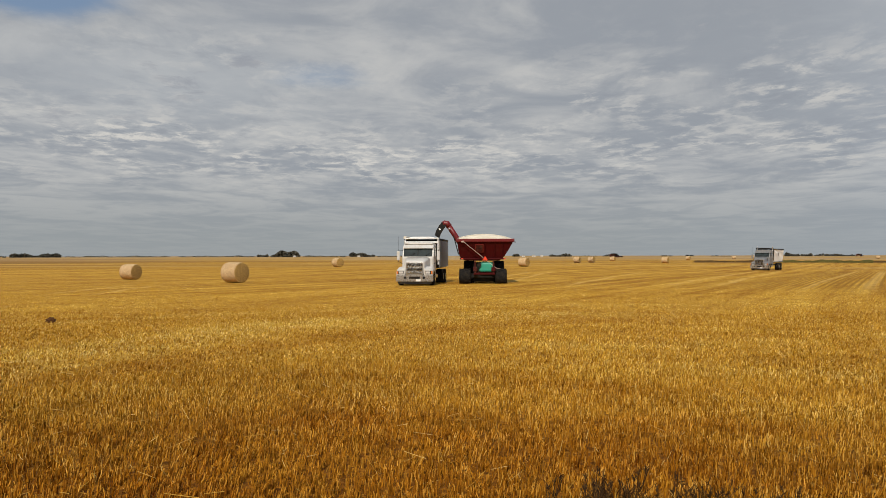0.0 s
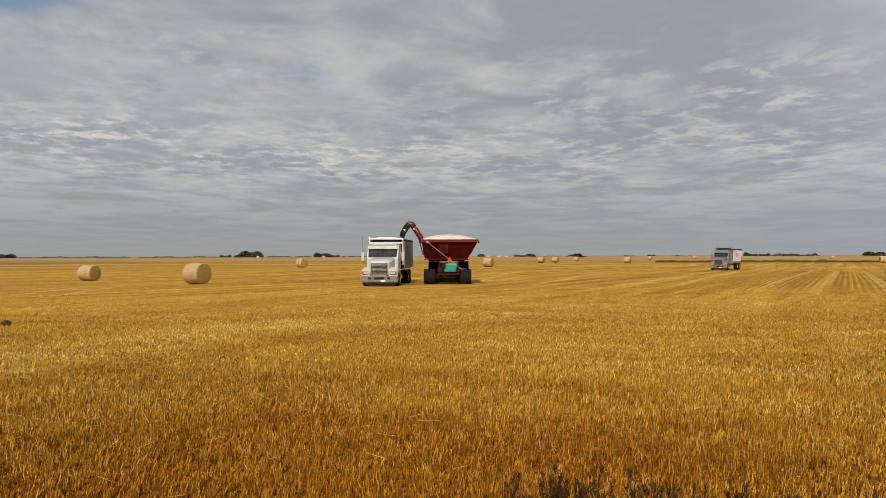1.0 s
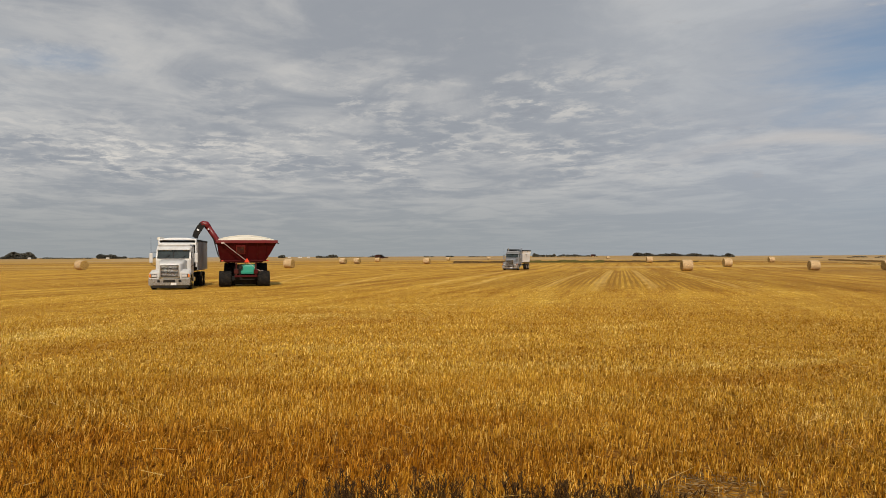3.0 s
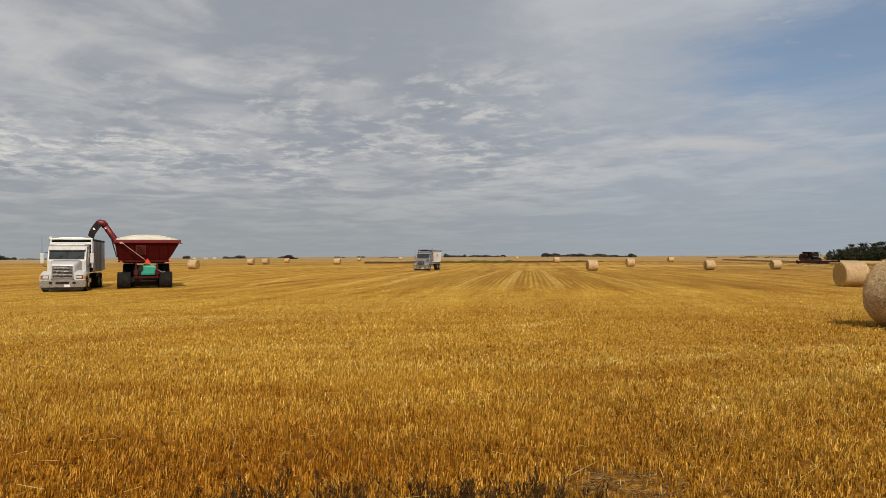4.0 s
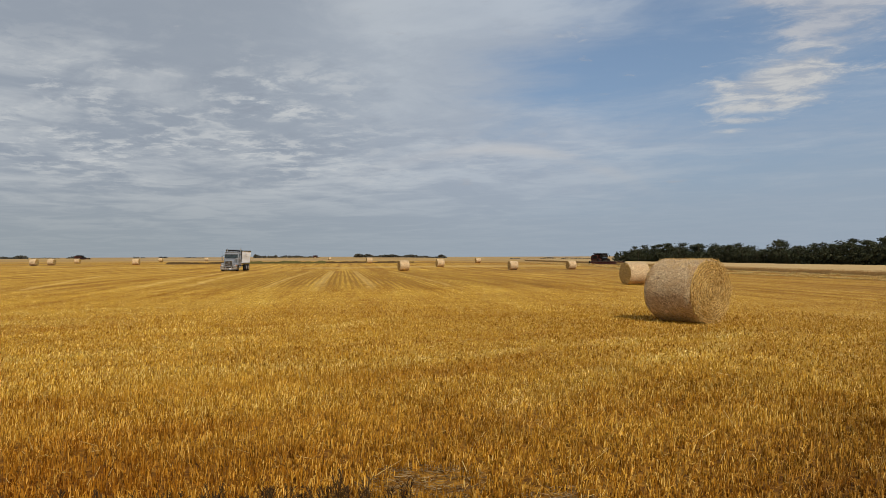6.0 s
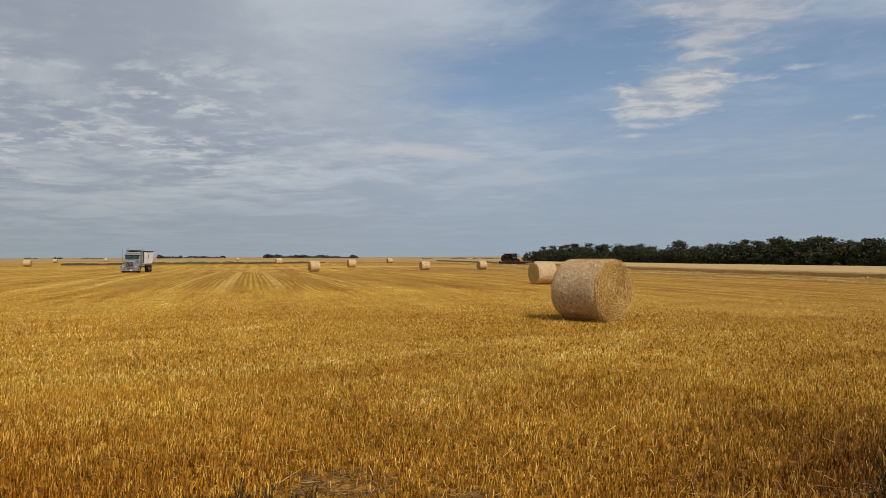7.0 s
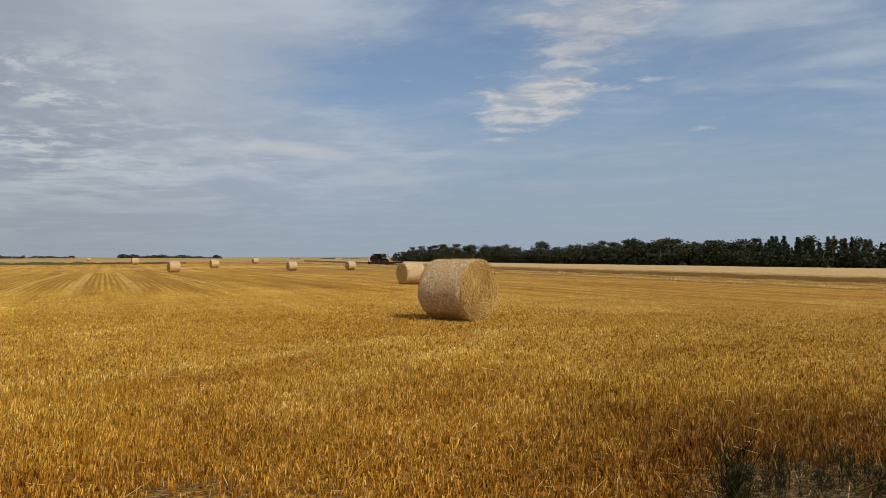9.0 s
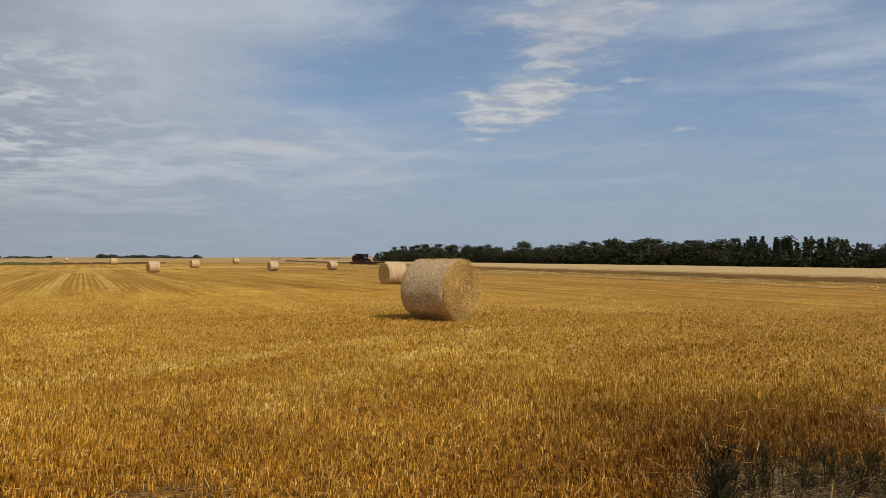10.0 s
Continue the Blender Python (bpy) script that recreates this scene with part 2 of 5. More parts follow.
    # long thin streaks of straw and tramped stubble along the rows
    streak = t.noise(t.scale(rows, (1.0, 0.07, 1.0)), 0.75, 5.0, 0.7, 0.3)
    out = t.step(reach.outputs["Value"], 18, 45)
    col = shift(col, t.math("MULTIPLY", t.step(streak, 0.52, 0.60, 0.0, 0.9), out), pale)
    col = shift(col, t.math("MULTIPLY", t.step(streak, 0.48, 0.40, 0.0, 0.95), out), deep)
    wide = t.noise(t.scale(rows, (1.0, 0.06, 1.0)), 0.17, 4.0, 0.65, 0.2)
    away = t.step(reach.outputs["Value"], 34, 58)
    col = shift(col, t.math("MULTIPLY", t.step(wide, 0.53, 0.62, 0.0, 0.8), away), pale)
    col = shift(col, t.math("MULTIPLY", t.step(wide, 0.47, 0.38, 0.0, 0.9), away), deep)
    rsep = t.add("ShaderNodeSeparateXYZ")
    t.plug(rsep.inputs[0], rows)
    # straw lines that the chopper and the wheels left, a few metres apart
    sway = t.math("MULTIPLY", t.noise(t.scale(rows, (1.0, 0.12, 1.0)), 0.12, 4.0), 5.0)
    lines = t.math("SINE", t.math("MULTIPLY", t.math("ADD", rsep.outputs[0], sway), 2 * math.pi / 2.7))
    lines = t.math("ADD", lines, t.math("MULTIPLY", t.math("SUBTRACT", t.noise(t.scale(rows, (1.0, 0.15, 1.0)), 0.5, 5.0, 0.7), 0.5), 2.2))
    off = t.step(reach.outputs["Value"], 30, 50)
    col = shift(col, t.math("MULTIPLY", t.step(lines, 0.25, 0.8, 0.0, 0.5), off), pale)
    col = shift(col, t.math("MULTIPLY", t.step(lines, -0.25, -0.8, 0.0, 0.5), off), deep)
    line = t.math("SINE", t.math("MULTIPLY", rsep.outputs[0], 2 * math.pi / 0.40))
    ragged = t.math("MULTIPLY", t.math("SUBTRACT", t.noise(co, 0.12, 3.0), 0.5), 14.0)
    px, py = t.math("ADD", rsep.outputs[0], ragged), t.math("ADD", rsep.outputs[1], ragged)
    patch = t.math("MULTIPLY", t.step(px, -12, -6), t.step(px, 18, 11))
    patch = t.math("MULTIPLY", patch, t.math("MULTIPLY", t.step(py, 42, 54), t.step(py, 135, 105)))
    col = t.mix(t.math("MULTIPLY", t.math("MULTIPLY", t.step(line, -0.3, 0.4), patch), 0.85), col, (0.26, 0.13, 0.016))
    torn = t.step(t.noise(co, 0.9, 5.0, 0.7), 0.36, 0.56)
    sway = t.math("MULTIPLY", t.math("SUBTRACT", t.noise(co, 0.25, 3.0), 0.5), 0.9)
    for off, half in ((-2.1, 0.42), (1.25, 0.50), (-7.2, 0.3), (4.4, 0.28)):
        lane = t.math("ABSOLUTE", t.math("ADD", t.math("ADD", rsep.outputs[0], off), sway))
        lane = t.math("MULTIPLY", t.math("MULTIPLY", t.step(lane, half, half * 0.5), patch), torn)
        col = t.mix(t.math("MULTIPLY", lane, 0.6), col, (0.74, 0.51, 0.17))

    # wheel tracks of the cart and the trucks, pressed pale: from, to, half width
    def dot(a, b):
        n = t.add("ShaderNodeVectorMath", operation="DOT_PRODUCT")
        t.plug(n.inputs[0], a)
        n.inputs[1].default_value = b
        return n.outputs["Value"]

    for (x0, y0), (x1, y1), half in (((4.4, 56), (13.5, 92), 0.35), ((1.9, 56), (11.0, 92), 0.35), ((-18.2, 37), (-20.6, 56), 0.30), ((-20.6, 37), (-23.0, 58), 0.30),
                                     ((14, 48), (44, 104), 0.4), ((17, 47), (46.5, 103), 0.4), ((8, 50), (24, 90), 0.35)):
        far = math.hypot(x1 - x0, y1 - y0)
        ux, uy = (x1 - x0) / far, (y1 - y0) / far
        along = t.math("SUBTRACT", dot(co, (ux, uy, 0)), x0 * ux + y0 * uy)
        across = t.math("SUBTRACT", dot(co, (uy, -ux, 0)), x0 * uy - y0 * ux)
        lane = t.step(t.math("ABSOLUTE", t.math("ADD", across, t.math("MULTIPLY", sway, 1.5))), half, half * 0.4)
        lane = t.math("MULTIPLY", t.math("MULTIPLY", lane, torn), t.math("MULTIPLY", t.step(along, 0, 5), t.step(along, far, far - 6)))
        col = t.mix(t.math("MULTIPLY", lane, 0.55), col, (0.80, 0.56, 0.19))
    # curved swaths where the combine turned and laid the stubble over: three places on each, half width, strength
    ruffle = t.step(t.noise(co, 0.55, 5.0, 0.68, 0.4), 0.30, 0.54)
    wander = t.math("MULTIPLY", t.math("SUBTRACT", t.noise(co, 0.16, 3.0), 0.5), 2.0)
    for a, b, c, half, k, by in SWATHS:
        (cx, cy), r = circle_through(a, b, c)
        ring = t.add("ShaderNodeVectorMath", operation="DISTANCE")
        t.plug(ring.inputs[0], co)
        ring.inputs[1].default_value = (cx, cy, 0)
        band = t.step(t.math("ABSOLUTE", t.math("ADD", t.math("SUBTRACT", ring.outputs["Value"], r), wander)), half, half * 0.25)
        mid = ((a[0] + c[0]) / 2, (a[1] + c[1]) / 2, 0)
        reach_of = t.add("ShaderNodeVectorMath", operation="DISTANCE")
        t.plug(reach_of.inputs[0], co)
        reach_of.inputs[1].default_value = mid
        half_way = math.hypot(a[0] - c[0], a[1] - c[1]) / 2
        band = t.math("MULTIPLY", t.math("MULTIPLY", band, ruffle), t.step(reach_of.outputs["Value"], half_way * 1.25, half_way * 0.8))
        col = shift(col, t.math("MULTIPLY", band, k), by)
    # 16 to 42 m out, bright tones are pulled down towards one straw colour
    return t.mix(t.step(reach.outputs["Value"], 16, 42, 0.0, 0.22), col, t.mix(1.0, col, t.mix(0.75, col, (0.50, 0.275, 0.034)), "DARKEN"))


def circle_through(a, b, c):
    """Centre and radius of the circle through three places."""
    d = 2 * (a[0] * (b[1] - c[1]) + b[0] * (c[1] - a[1]) + c[0] * (a[1] - b[1]))
    q = [p[0] ** 2 + p[1] ** 2 for p in (a, b, c)]
    cx = (q[0] * (b[1] - c[1]) + q[1] * (c[1] - a[1]) + q[2] * (a[1] - b[1])) / d
    cy = (q[0] * (c[0] - b[0]) + q[1] * (a[0] - c[0]) + q[2] * (b[0] - a[0])) / d
    return (cx, cy), math.hypot(a[0] - cx, a[1] - cy)


LAID, STOOD = (1.20, 1.38, 2.0), (0.80, 0.68, 0.52)
SWATHS = [((5.8, 24.5), (-4.3, 20.8), (-8.0, 13.0), 2.6, 1.0, LAID),
          ((9.0, 29.0), (-6.0, 26.0), (-14.0, 19.0), 0.8, 0.6, LAID),
          ((17.5, 9.6), (11.0, 8.3), (6.5, 6.6), 0.6, 0.8, LAID),
          ((18.5, 10.6), (11.0, 11.0), (3.5, 13.0), 0.7, 0.7, LAID),
          ((14.5, 20.0), (9.0, 17.0), (0.0, 16.5), 0.8, 0.45, LAID),
          ((7.0, 22.5), (-3.0, 17.0), (-6.5, 10.5), 1.0, 0.7, STOOD),
          ((16.5, 12.3), (10.5, 10.2), (3.0, 11.0), 0.8, 0.6, STOOD),
          ((5.5, 7.4), (2.0, 8.7), (-3.5, 8.2), 0.45, 0.8, STOOD),
          ((10.5, 4.6), (7.2, 6.2), (3.5, 7.0), 0.5, 0.6, STOOD)]


def straw_material(name, tones, patch=(0.30, 0.9), rough=0.75, field=False):
    """Straw: each stalk its own tone, drifting in patches over the field."""
    m, t, b = material(name)
    ramp = t.add("ShaderNodeValToRGB")
    els = ramp.color_ramp.elements
    while len(els) < len(tones):
        els.new(0.5)
    for i, (e, c) in enumerate(zip(els, tones)):
        e.position, e.color = i / (len(tones) - 1), (*c, 1)
    geo = t.add("ShaderNodeNewGeometry")
    t.plug(ramp.inputs[0], geo.outputs["Random Per Island"])
    co = t.add("ShaderNodeTexCoord").outputs["Object"]
    col = ramp.outputs[0]
    if field:
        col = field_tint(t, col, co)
    drift = t.noise(co, patch[0], 4.0, 0.6, 0.5)
    col = t.mix(t.step(drift, 0.42, 0.7, 0.0, 0.25), col, tones[len(tones) // 2])
    small = t.noise(co, patch[1], 3.0)
    col = t.mix(t.step(small, 0.5, 0.75, 0.0, 0.4), col, tones[0])
    t.plug(b.inputs["Base Color"], col)
    b.inputs["Roughness"].default_value = rough
    b.inputs["Specular IOR Level"].default_value = 0.10
    return m


def ground_material():
    m, t, b = material("stubble_ground")
    co = t.add("ShaderNodeTexCoord").outputs["Object"]
    grain = t.noise(co, 9.0, 6.0, 0.7)
    crumbs = t.noise(co, 60.0, 4.0, 0.7)
    col = t.mix(t.step(grain, 0.35, 0.65), (0.17, 0.076, 0.010), (0.50, 0.26, 0.030))
    dist = t.add("ShaderNodeVectorMath", operation="LENGTH")
    t.plug(dist.inputs[0], co)
    tall = t.mix(t.math("MULTIPLY", t.step(crumbs, 0.4, 0.65), 0.75), (0.62, 0.355, 0.046), (0.27, 0.130, 0.010))
    tufts = t.noise(t.scale(co, (1.0, 0.5, 1.0), ROWS), 1.6, 6.0, 0.75, 0.4)
    tall = t.mix(t.step(tufts, 0.42, 0.60, 0.0, 0.6), tall, (0.42, 0.215, 0.020))
    tall = t.mix(t.step(tufts, 0.56, 0.68, 0.0, 0.8), tall, (0.76, 0.51, 0.14))
    col = t.mix(t.step(dist.outputs["Value"], 7, 16), col, tall)
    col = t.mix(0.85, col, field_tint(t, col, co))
    # a strip of worked soil far out on one side
    at = t.add("ShaderNodeSeparateXYZ")
    t.plug(at.inputs[0], co)
    lie_of = t.math("ADD", at.outputs[1], t.math("MULTIPLY", t.noise(co, 0.02, 3.0), 30.0))
    strip = t.math("MULTIPLY", t.step(lie_of, 205, 222), t.step(lie_of, 330, 290))
    strip = t.math("MULTIPLY", strip, t.step(t.math("ADD", at.outputs[0], t.math("MULTIPLY", lie_of, 0.2)), -20, -75))
    col = t.mix(t.math("MULTIPLY", strip, 0.7), col, (0.20, 0.11, 0.04))
    nearer = t.math("MULTIPLY", t.step(lie_of, 150, 160), t.step(lie_of, 196, 188))
    nearer = t.math("MULTIPLY", nearer, t.step(at.outputs[0], -12, -30))
    col = t.mix(t.math("MULTIPLY", nearer, 0.55), col, (0.30, 0.16, 0.028))
    # long strips of stubble, worked land and regrowth that lie one behind another towards the horizon
    lies = t.noise(t.scale(co, (0.05, 1.0, 1.0), -4.0), 0.030, 3.0, 0.6)
    col = t.mix(t.math("MULTIPLY", t.step(lies, 0.53, 0.57, 0.0, 0.8), t.step(dist.outputs["Value"], 110, 170)), col, (0.24, 0.13, 0.035))
    col = t.mix(t.math("MULTIPLY", t.step(lies, 0.45, 0.41, 0.0, 0.5), t.step(dist.outputs["Value"], 110, 170)), col, (0.62, 0.43, 0.15))
    # bare dark soil at the corner of the field
    near = t.add("ShaderNodeVectorMath", operation="DISTANCE")
    t.plug(near.inputs[0], co)
    near.inputs[1].default_value = (7.6, 0.6, 0.0)
    bare = t.step(t.math("ADD", near.outputs["Value"], t.math("MULTIPLY", grain, 1.2)), 1.5, 2.6, 1.0, 0.0)
    col = t.mix(bare, col, (0.040, 0.026, 0.012))
    # other fields beyond: pale ripe crop and stubble in long strips
    strips = t.noise(t.scale(co, (1.0, 0.2, 1.0), 60.0), 0.006, 3.0, 0.6)
    other = t.mix(t.step(strips, 0.40, 0.62), (0.40, 0.245, 0.07), (0.44, 0.315, 0.16))
    worked = t.noise(t.scale(co, (0.35, 1.0, 1.0), 12.0), 0.009, 3.0, 0.6)
    other = t.mix(t.step(worked, 0.52, 0.57, 0.0, 0.8), other, (0.26, 0.155, 0.07))
    col = t.mix(t.step(dist.outputs["Value"], 260, 420), col, other)
    t.plug(b.inputs["Base Color"], col)
    b.inputs["Roughness"].default_value = 0.9
    b.inputs["Specular IOR Level"].default_value = 0.15
    bump(t, b, t.math("ADD", grain, t.math("MULTIPLY", crumbs, 0.4)), 0.7, 0.08)
    return m


def bale_side_material():
    """Net-wrapped side: straw seen through a fine pale net, browner where it drew damp."""
    m, t, b = material("net_wrapped_straw")
    co = t.add("ShaderNodeTexCoord").outputs["Object"]
    strands = t.noise(t.scale(co, (3.0, 4.0, 4.0)), 4.4, 6.0, 0.74, 1.8)
    blotch = t.noise(co, 2.2, 5.0, 0.65, 0.6)
    col = t.mix(t.step(strands, 0.36, 0.66), (0.17, 0.085, 0.030), (0.92, 0.69, 0.38))
    col = t.mix(t.step(blotch, 0.40, 0.66, 0.0, 0.6), col, (0.50, 0.30, 0.13))
    col = t.mix(0.08, col, (0.70, 0.55, 0.36))
    t.plug(b.inputs["Base Color"], col)
    b.inputs["Roughness"].default_value = 0.85
    bump(t, b, t.math("ADD", strands, t.math("MULTIPLY", blotch, 0.6)), 0.9, 0.05)
    return m


def bale_face_material():
    """Rolled end: straw wound in a spiral."""
    m, t, b = material("rolled_straw_end")
    co = t.add("ShaderNodeTexCoord").outputs["Object"]
    s = t.add("ShaderNodeSeparateXYZ")
    t.plug(s.inputs[0], co)
    r = t.math("SQRT", t.math("ADD", t.math("MULTIPLY", s.outputs[1], s.outputs[1]), t.math("MULTIPLY", s.outputs[2], s.outputs[2])))
    turn = t.math("DIVIDE", t.math("ARCTAN2", s.outputs[2], s.outputs[1]), 2 * math.pi)
    wob = t.math("MULTIPLY", t.noise(co, 5.0, 4.0, 0.6), 1.2)
    wind = t.math("SINE", t.math("MULTIPLY", t.math("ADD", t.math("ADD", t.math("MULTIPLY", r, 13.0), turn), wob), 2 * math.pi))
    strands = t.noise(co, 24.0, 5.0, 0.7)
    v = t.math("ADD", t.math("MULTIPLY", wind, 0.10), strands)
    col = t.mix(t.step(v, 0.25, 0.75), (0.11, 0.052, 0.010), (0.72, 0.48, 0.14))
    t.plug(b.inputs["Base Color"], col)
    b.inputs["Roughness"].default_value = 0.8
    bump(t, b, v, 0.8, 0.05)
    return m


def leaf_material(name, a, bb, c):
    m, t, b = material(name)
    ramp = t.add("ShaderNodeValToRGB")
    e = ramp.color_ramp.elements
    e.new(0.5)
    for el, p, k in zip(e, (0.0, 0.5, 1.0), (a, bb, c)):
        el.position, el.color = p, (*k, 1)
    t.plug(ramp.inputs[0], t.add("ShaderNodeNewGeometry").outputs["Random Per Island"])
    who = t.add("ShaderNodeObjectInfo").outputs["Random"]
    t.plug(b.inputs["Base Color"], t.mix(t.step(who, 0.0, 1.0, 0.0, 0.5), ramp.outputs[0], c))
    b.inputs["Roughness"].default_value = 0.8
    b.inputs["Specular IOR Level"].default_value = 0.12
    return m


def glass(name, tint=(0.02, 0.025, 0.03)):
    m, t, b = material(name)
    co = t.add("ShaderNodeTexCoord").outputs["Object"]
    t.plug(b.inputs["Base Color"], t.mix(t.step(t.noise(co, 2.0), 0.3, 0.8), tint, tuple(c * 2.2 for c in tint)))
    b.inputs["Roughness"].default_value = 0.08
    b.inputs["Specular IOR Level"].default_value = 0.8
    return m


MAT_GROUND = ground_material()
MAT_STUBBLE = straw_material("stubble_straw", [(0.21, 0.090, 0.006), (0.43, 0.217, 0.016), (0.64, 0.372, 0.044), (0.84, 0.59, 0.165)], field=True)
MAT_LOOSE = straw_material("loose_straw", [(0.40, 0.19, 0.022), (0.58, 0.34, 0.06), (0.80, 0.58, 0.22)])
MAT_CHAFF = straw_material("grey_chaff", [(0.09, 0.055, 0.022), (0.24, 0.15, 0.06), (0.46, 0.32, 0.15)])
MAT_WHEAT = straw_material("standing_wheat_straw", [(0.36, 0.22, 0.075), (0.53, 0.36, 0.15), (0.60, 0.44, 0.22)], (0.02, 0.2))
MAT_STEMS = straw_material("wheat_stems", [(0.34, 0.20, 0.07), (0.48, 0.31, 0.12), (0.60, 0.42, 0.19)], (0.4, 3.0))
MAT_SIDE, MAT_FACE = bale_side_material(), bale_face_material()
MAT_BALE_STRAW = straw_material("bale_straw", [(0.22, 0.10, 0.02), (0.66, 0.41, 0.11), (0.92, 0.68, 0.29)], (0.9, 6.0))
MAT_LEAF = leaf_material("dark_foliage", (0.030, 0.036, 0.020), (0.040, 0.047, 0.024), (0.060, 0.060, 0.031))
MAT_SPRUCE = leaf_material("spruce_foliage", (0.014, 0.024, 0.012), (0.024, 0.038, 0.017), (0.038, 0.050, 0.022))
# paler, greyer leaf tones for the far groves: distance haze put into the colour
MAT_FAR_LEAF = leaf_material("hazed_far_foliage", (0.05, 0.054, 0.046), (0.066, 0.068, 0.056), (0.095, 0.088, 0.07))
MAT_SCRUB = leaf_material("slough_grass", (0.06, 0.065, 0.018), (0.10, 0.095, 0.026), (0.18, 0.14, 0.04))
MAT_DRY_SCRUB = leaf_material("dry_slough_grass", (0.075, 0.045, 0.018), (0.115, 0.068, 0.027), (0.18, 0.11, 0.04))
MAT_WEED = leaf_material("dark_weed", (0.024, 0.011, 0.005), (0.045, 0.022, 0.009), (0.12, 0.065, 0.02))
MAT_GREEN_WEED = leaf_material("green_weed", (0.008, 0.011, 0.003), (0.016, 0.020, 0.005), (0.036, 0.032, 0.009))
MAT_BARK = paint("bark", (0.11, 0.085, 0.06), 0.9, 0, 0.2, (0.2, 0.17, 0.13), 2.0, 0.02)
MAT_WHITE = paint("white_truck_paint", (0.60, 0.60, 0.585), 0.32, 0, 0.25)
MAT_BUMPER = paint("dirty_bright_steel", (0.50, 0.495, 0.48), 0.24, 0.85, 0.08)
MAT_MAROON = paint("dusty_maroon_paint", (0.060, 0.010, 0.009), 0.7, 0, 0.2)
MAT_SILVER = paint("silver_truck_paint", (0.26, 0.265, 0.275), 0.35, 0.3, 0.1)
MAT_BOX = paint("white_box_paint", (0.84, 0.84, 0.83), 0.45, 0, 0.04)
MAT_GREY_BOX = paint("grey_box_sheet", (0.50, 0.50, 0.49), 0.5, 0.3, 0.25)
MAT_CHROME = paint("chrome", (0.62, 0.63, 0.64), 0.22, 1.0, 0.2)
MAT_DARK = paint("black_iron", (0.014, 0.014, 0.014), 0.6, 0, 0.07)
MAT_RUBBER = paint("tyre_rubber", (0.014, 0.0135, 0.0135), 0.9, 0, 0.07, scale=5)
MAT_RED = paint("red_cart_paint", (0.15, 0.006, 0.009), 0.38, 0, 0.12, (0.20, 0.10, 0.06), 1.2)
# darker copy of the cart red: the overhanging hopper's shade put into its paint
MAT_DARK_RED = paint("shaded_red_paint", (0.060, 0.0016, 0.003), 0.6, 0, 0.03)
MAT_TARP = paint("pale_tarp", (0.72, 0.68, 0.58), 0.7, 0, 0.25, scale=1.5)
MAT_TEAL = paint("green_tank_plastic", (0.02, 0.33, 0.235), 0.4, 0, 0.1)
MAT_PIPE = paint("pale_hose", (0.50, 0.40, 0.36), 0.5, 0, 0.2)
MAT_ORANGE = paint("orange_sign", (0.85, 0.07, 0.03), 0.5, 0, 0.03)
MAT_AMBER = paint("amber_lens", (0.75, 0.22, 0.02), 0.25, 0, 0.05)
MAT_LAMP = paint("lamp_glass", (0.75, 0.76, 0.78), 0.1, 0.3, 0.05)
MAT_GLASS = glass("cab_glass", (0.012, 0.018, 0.018))
MAT_SHED = paint("shed_sheet", (0.66, 0.66, 0.64), 0.5, 0.1, 0.1)
MAT_ROOF = paint("shed_roof", (0.33, 0.33, 0.33), 0.6, 0, 0.1)
MAT_SOOT = paint("dull_black_sheet", (0.012, 0.010, 0.010), 0.85, 0, 0.15)
MAT_CLOD = paint("dry_soil", (0.10, 0.045, 0.02), 0.95, 0, 0.2, (0.18, 0.10, 0.05), 12.0, 0.02)
MAT_BLUE = paint("dark_box_mark", (0.05, 0.05, 0.06), 0.5, 0, 0.1)


# ---- mesh helpers ----
def mesh_of(name, bm, mat, smooth=False):
    me = bpy.data.meshes.new(name)
    bmesh.ops.recalc_face_normals(bm, faces=bm.faces)
    bm.to_mesh(me)
    bm.free()
    me.materials.append(mat)
    if smooth:
        me.shade_smooth()
    return me


def part(name, bm, mat, parent, label="", smooth=False):
    ob = new(name, mesh_of(name, bm, mat, smooth))
    ob.parent = parent
    return tagged(ob, label)


def thing(name, m, label, category, group="", kind=""):
    ob = new(name)
    ob.matrix_world = m
    return tagged(ob, label, category, group, kind)


def block(size, at, bevel=0.02, turn=(0, 0, 0), bm=None):
    bm = bm or bmesh.new()
    made = bmesh.ops.create_cube(bm, size=1.0)["verts"]
    bmesh.ops.transform(bm, matrix=pose(*at, *turn) @ Matrix.Diagonal((*size, 1)), verts=made)
    if bevel:
        edges = list({e for v in made for e in v.link_edges})
        bmesh.ops.bevel(bm, geom=edges, offset=min(bevel, min(size) * 0.4), segments=2, affect="EDGES", profile=0.6)
    return bm


def drum(radius, length, at, turn=(0, 0, 0), sides=20, bevel=0.0, top=None, bm=None):
    """A round bar along its own z."""
    bm = bm or bmesh.new()
    made = bmesh.ops.create_cone(bm, cap_ends=True, segments=sides, radius1=radius, radius2=radius if top is None else top, depth=length)["verts"]
    if bevel:
        edges = [e for e in {e for v in made for e in v.link_edges} if len(e.link_faces) == 2 and any(len(f.verts) > 4 for f in e.link_faces)]
        got = bmesh.ops.bevel(bm, geom=edges, offset=bevel, segments=2, affect="EDGES")
        made = list(set(made) | set(got["verts"]))
        made = [v for v in made if v.is_valid]
    bmesh.ops.transform(bm, matrix=pose(*at, *turn), verts=made)
    return bm


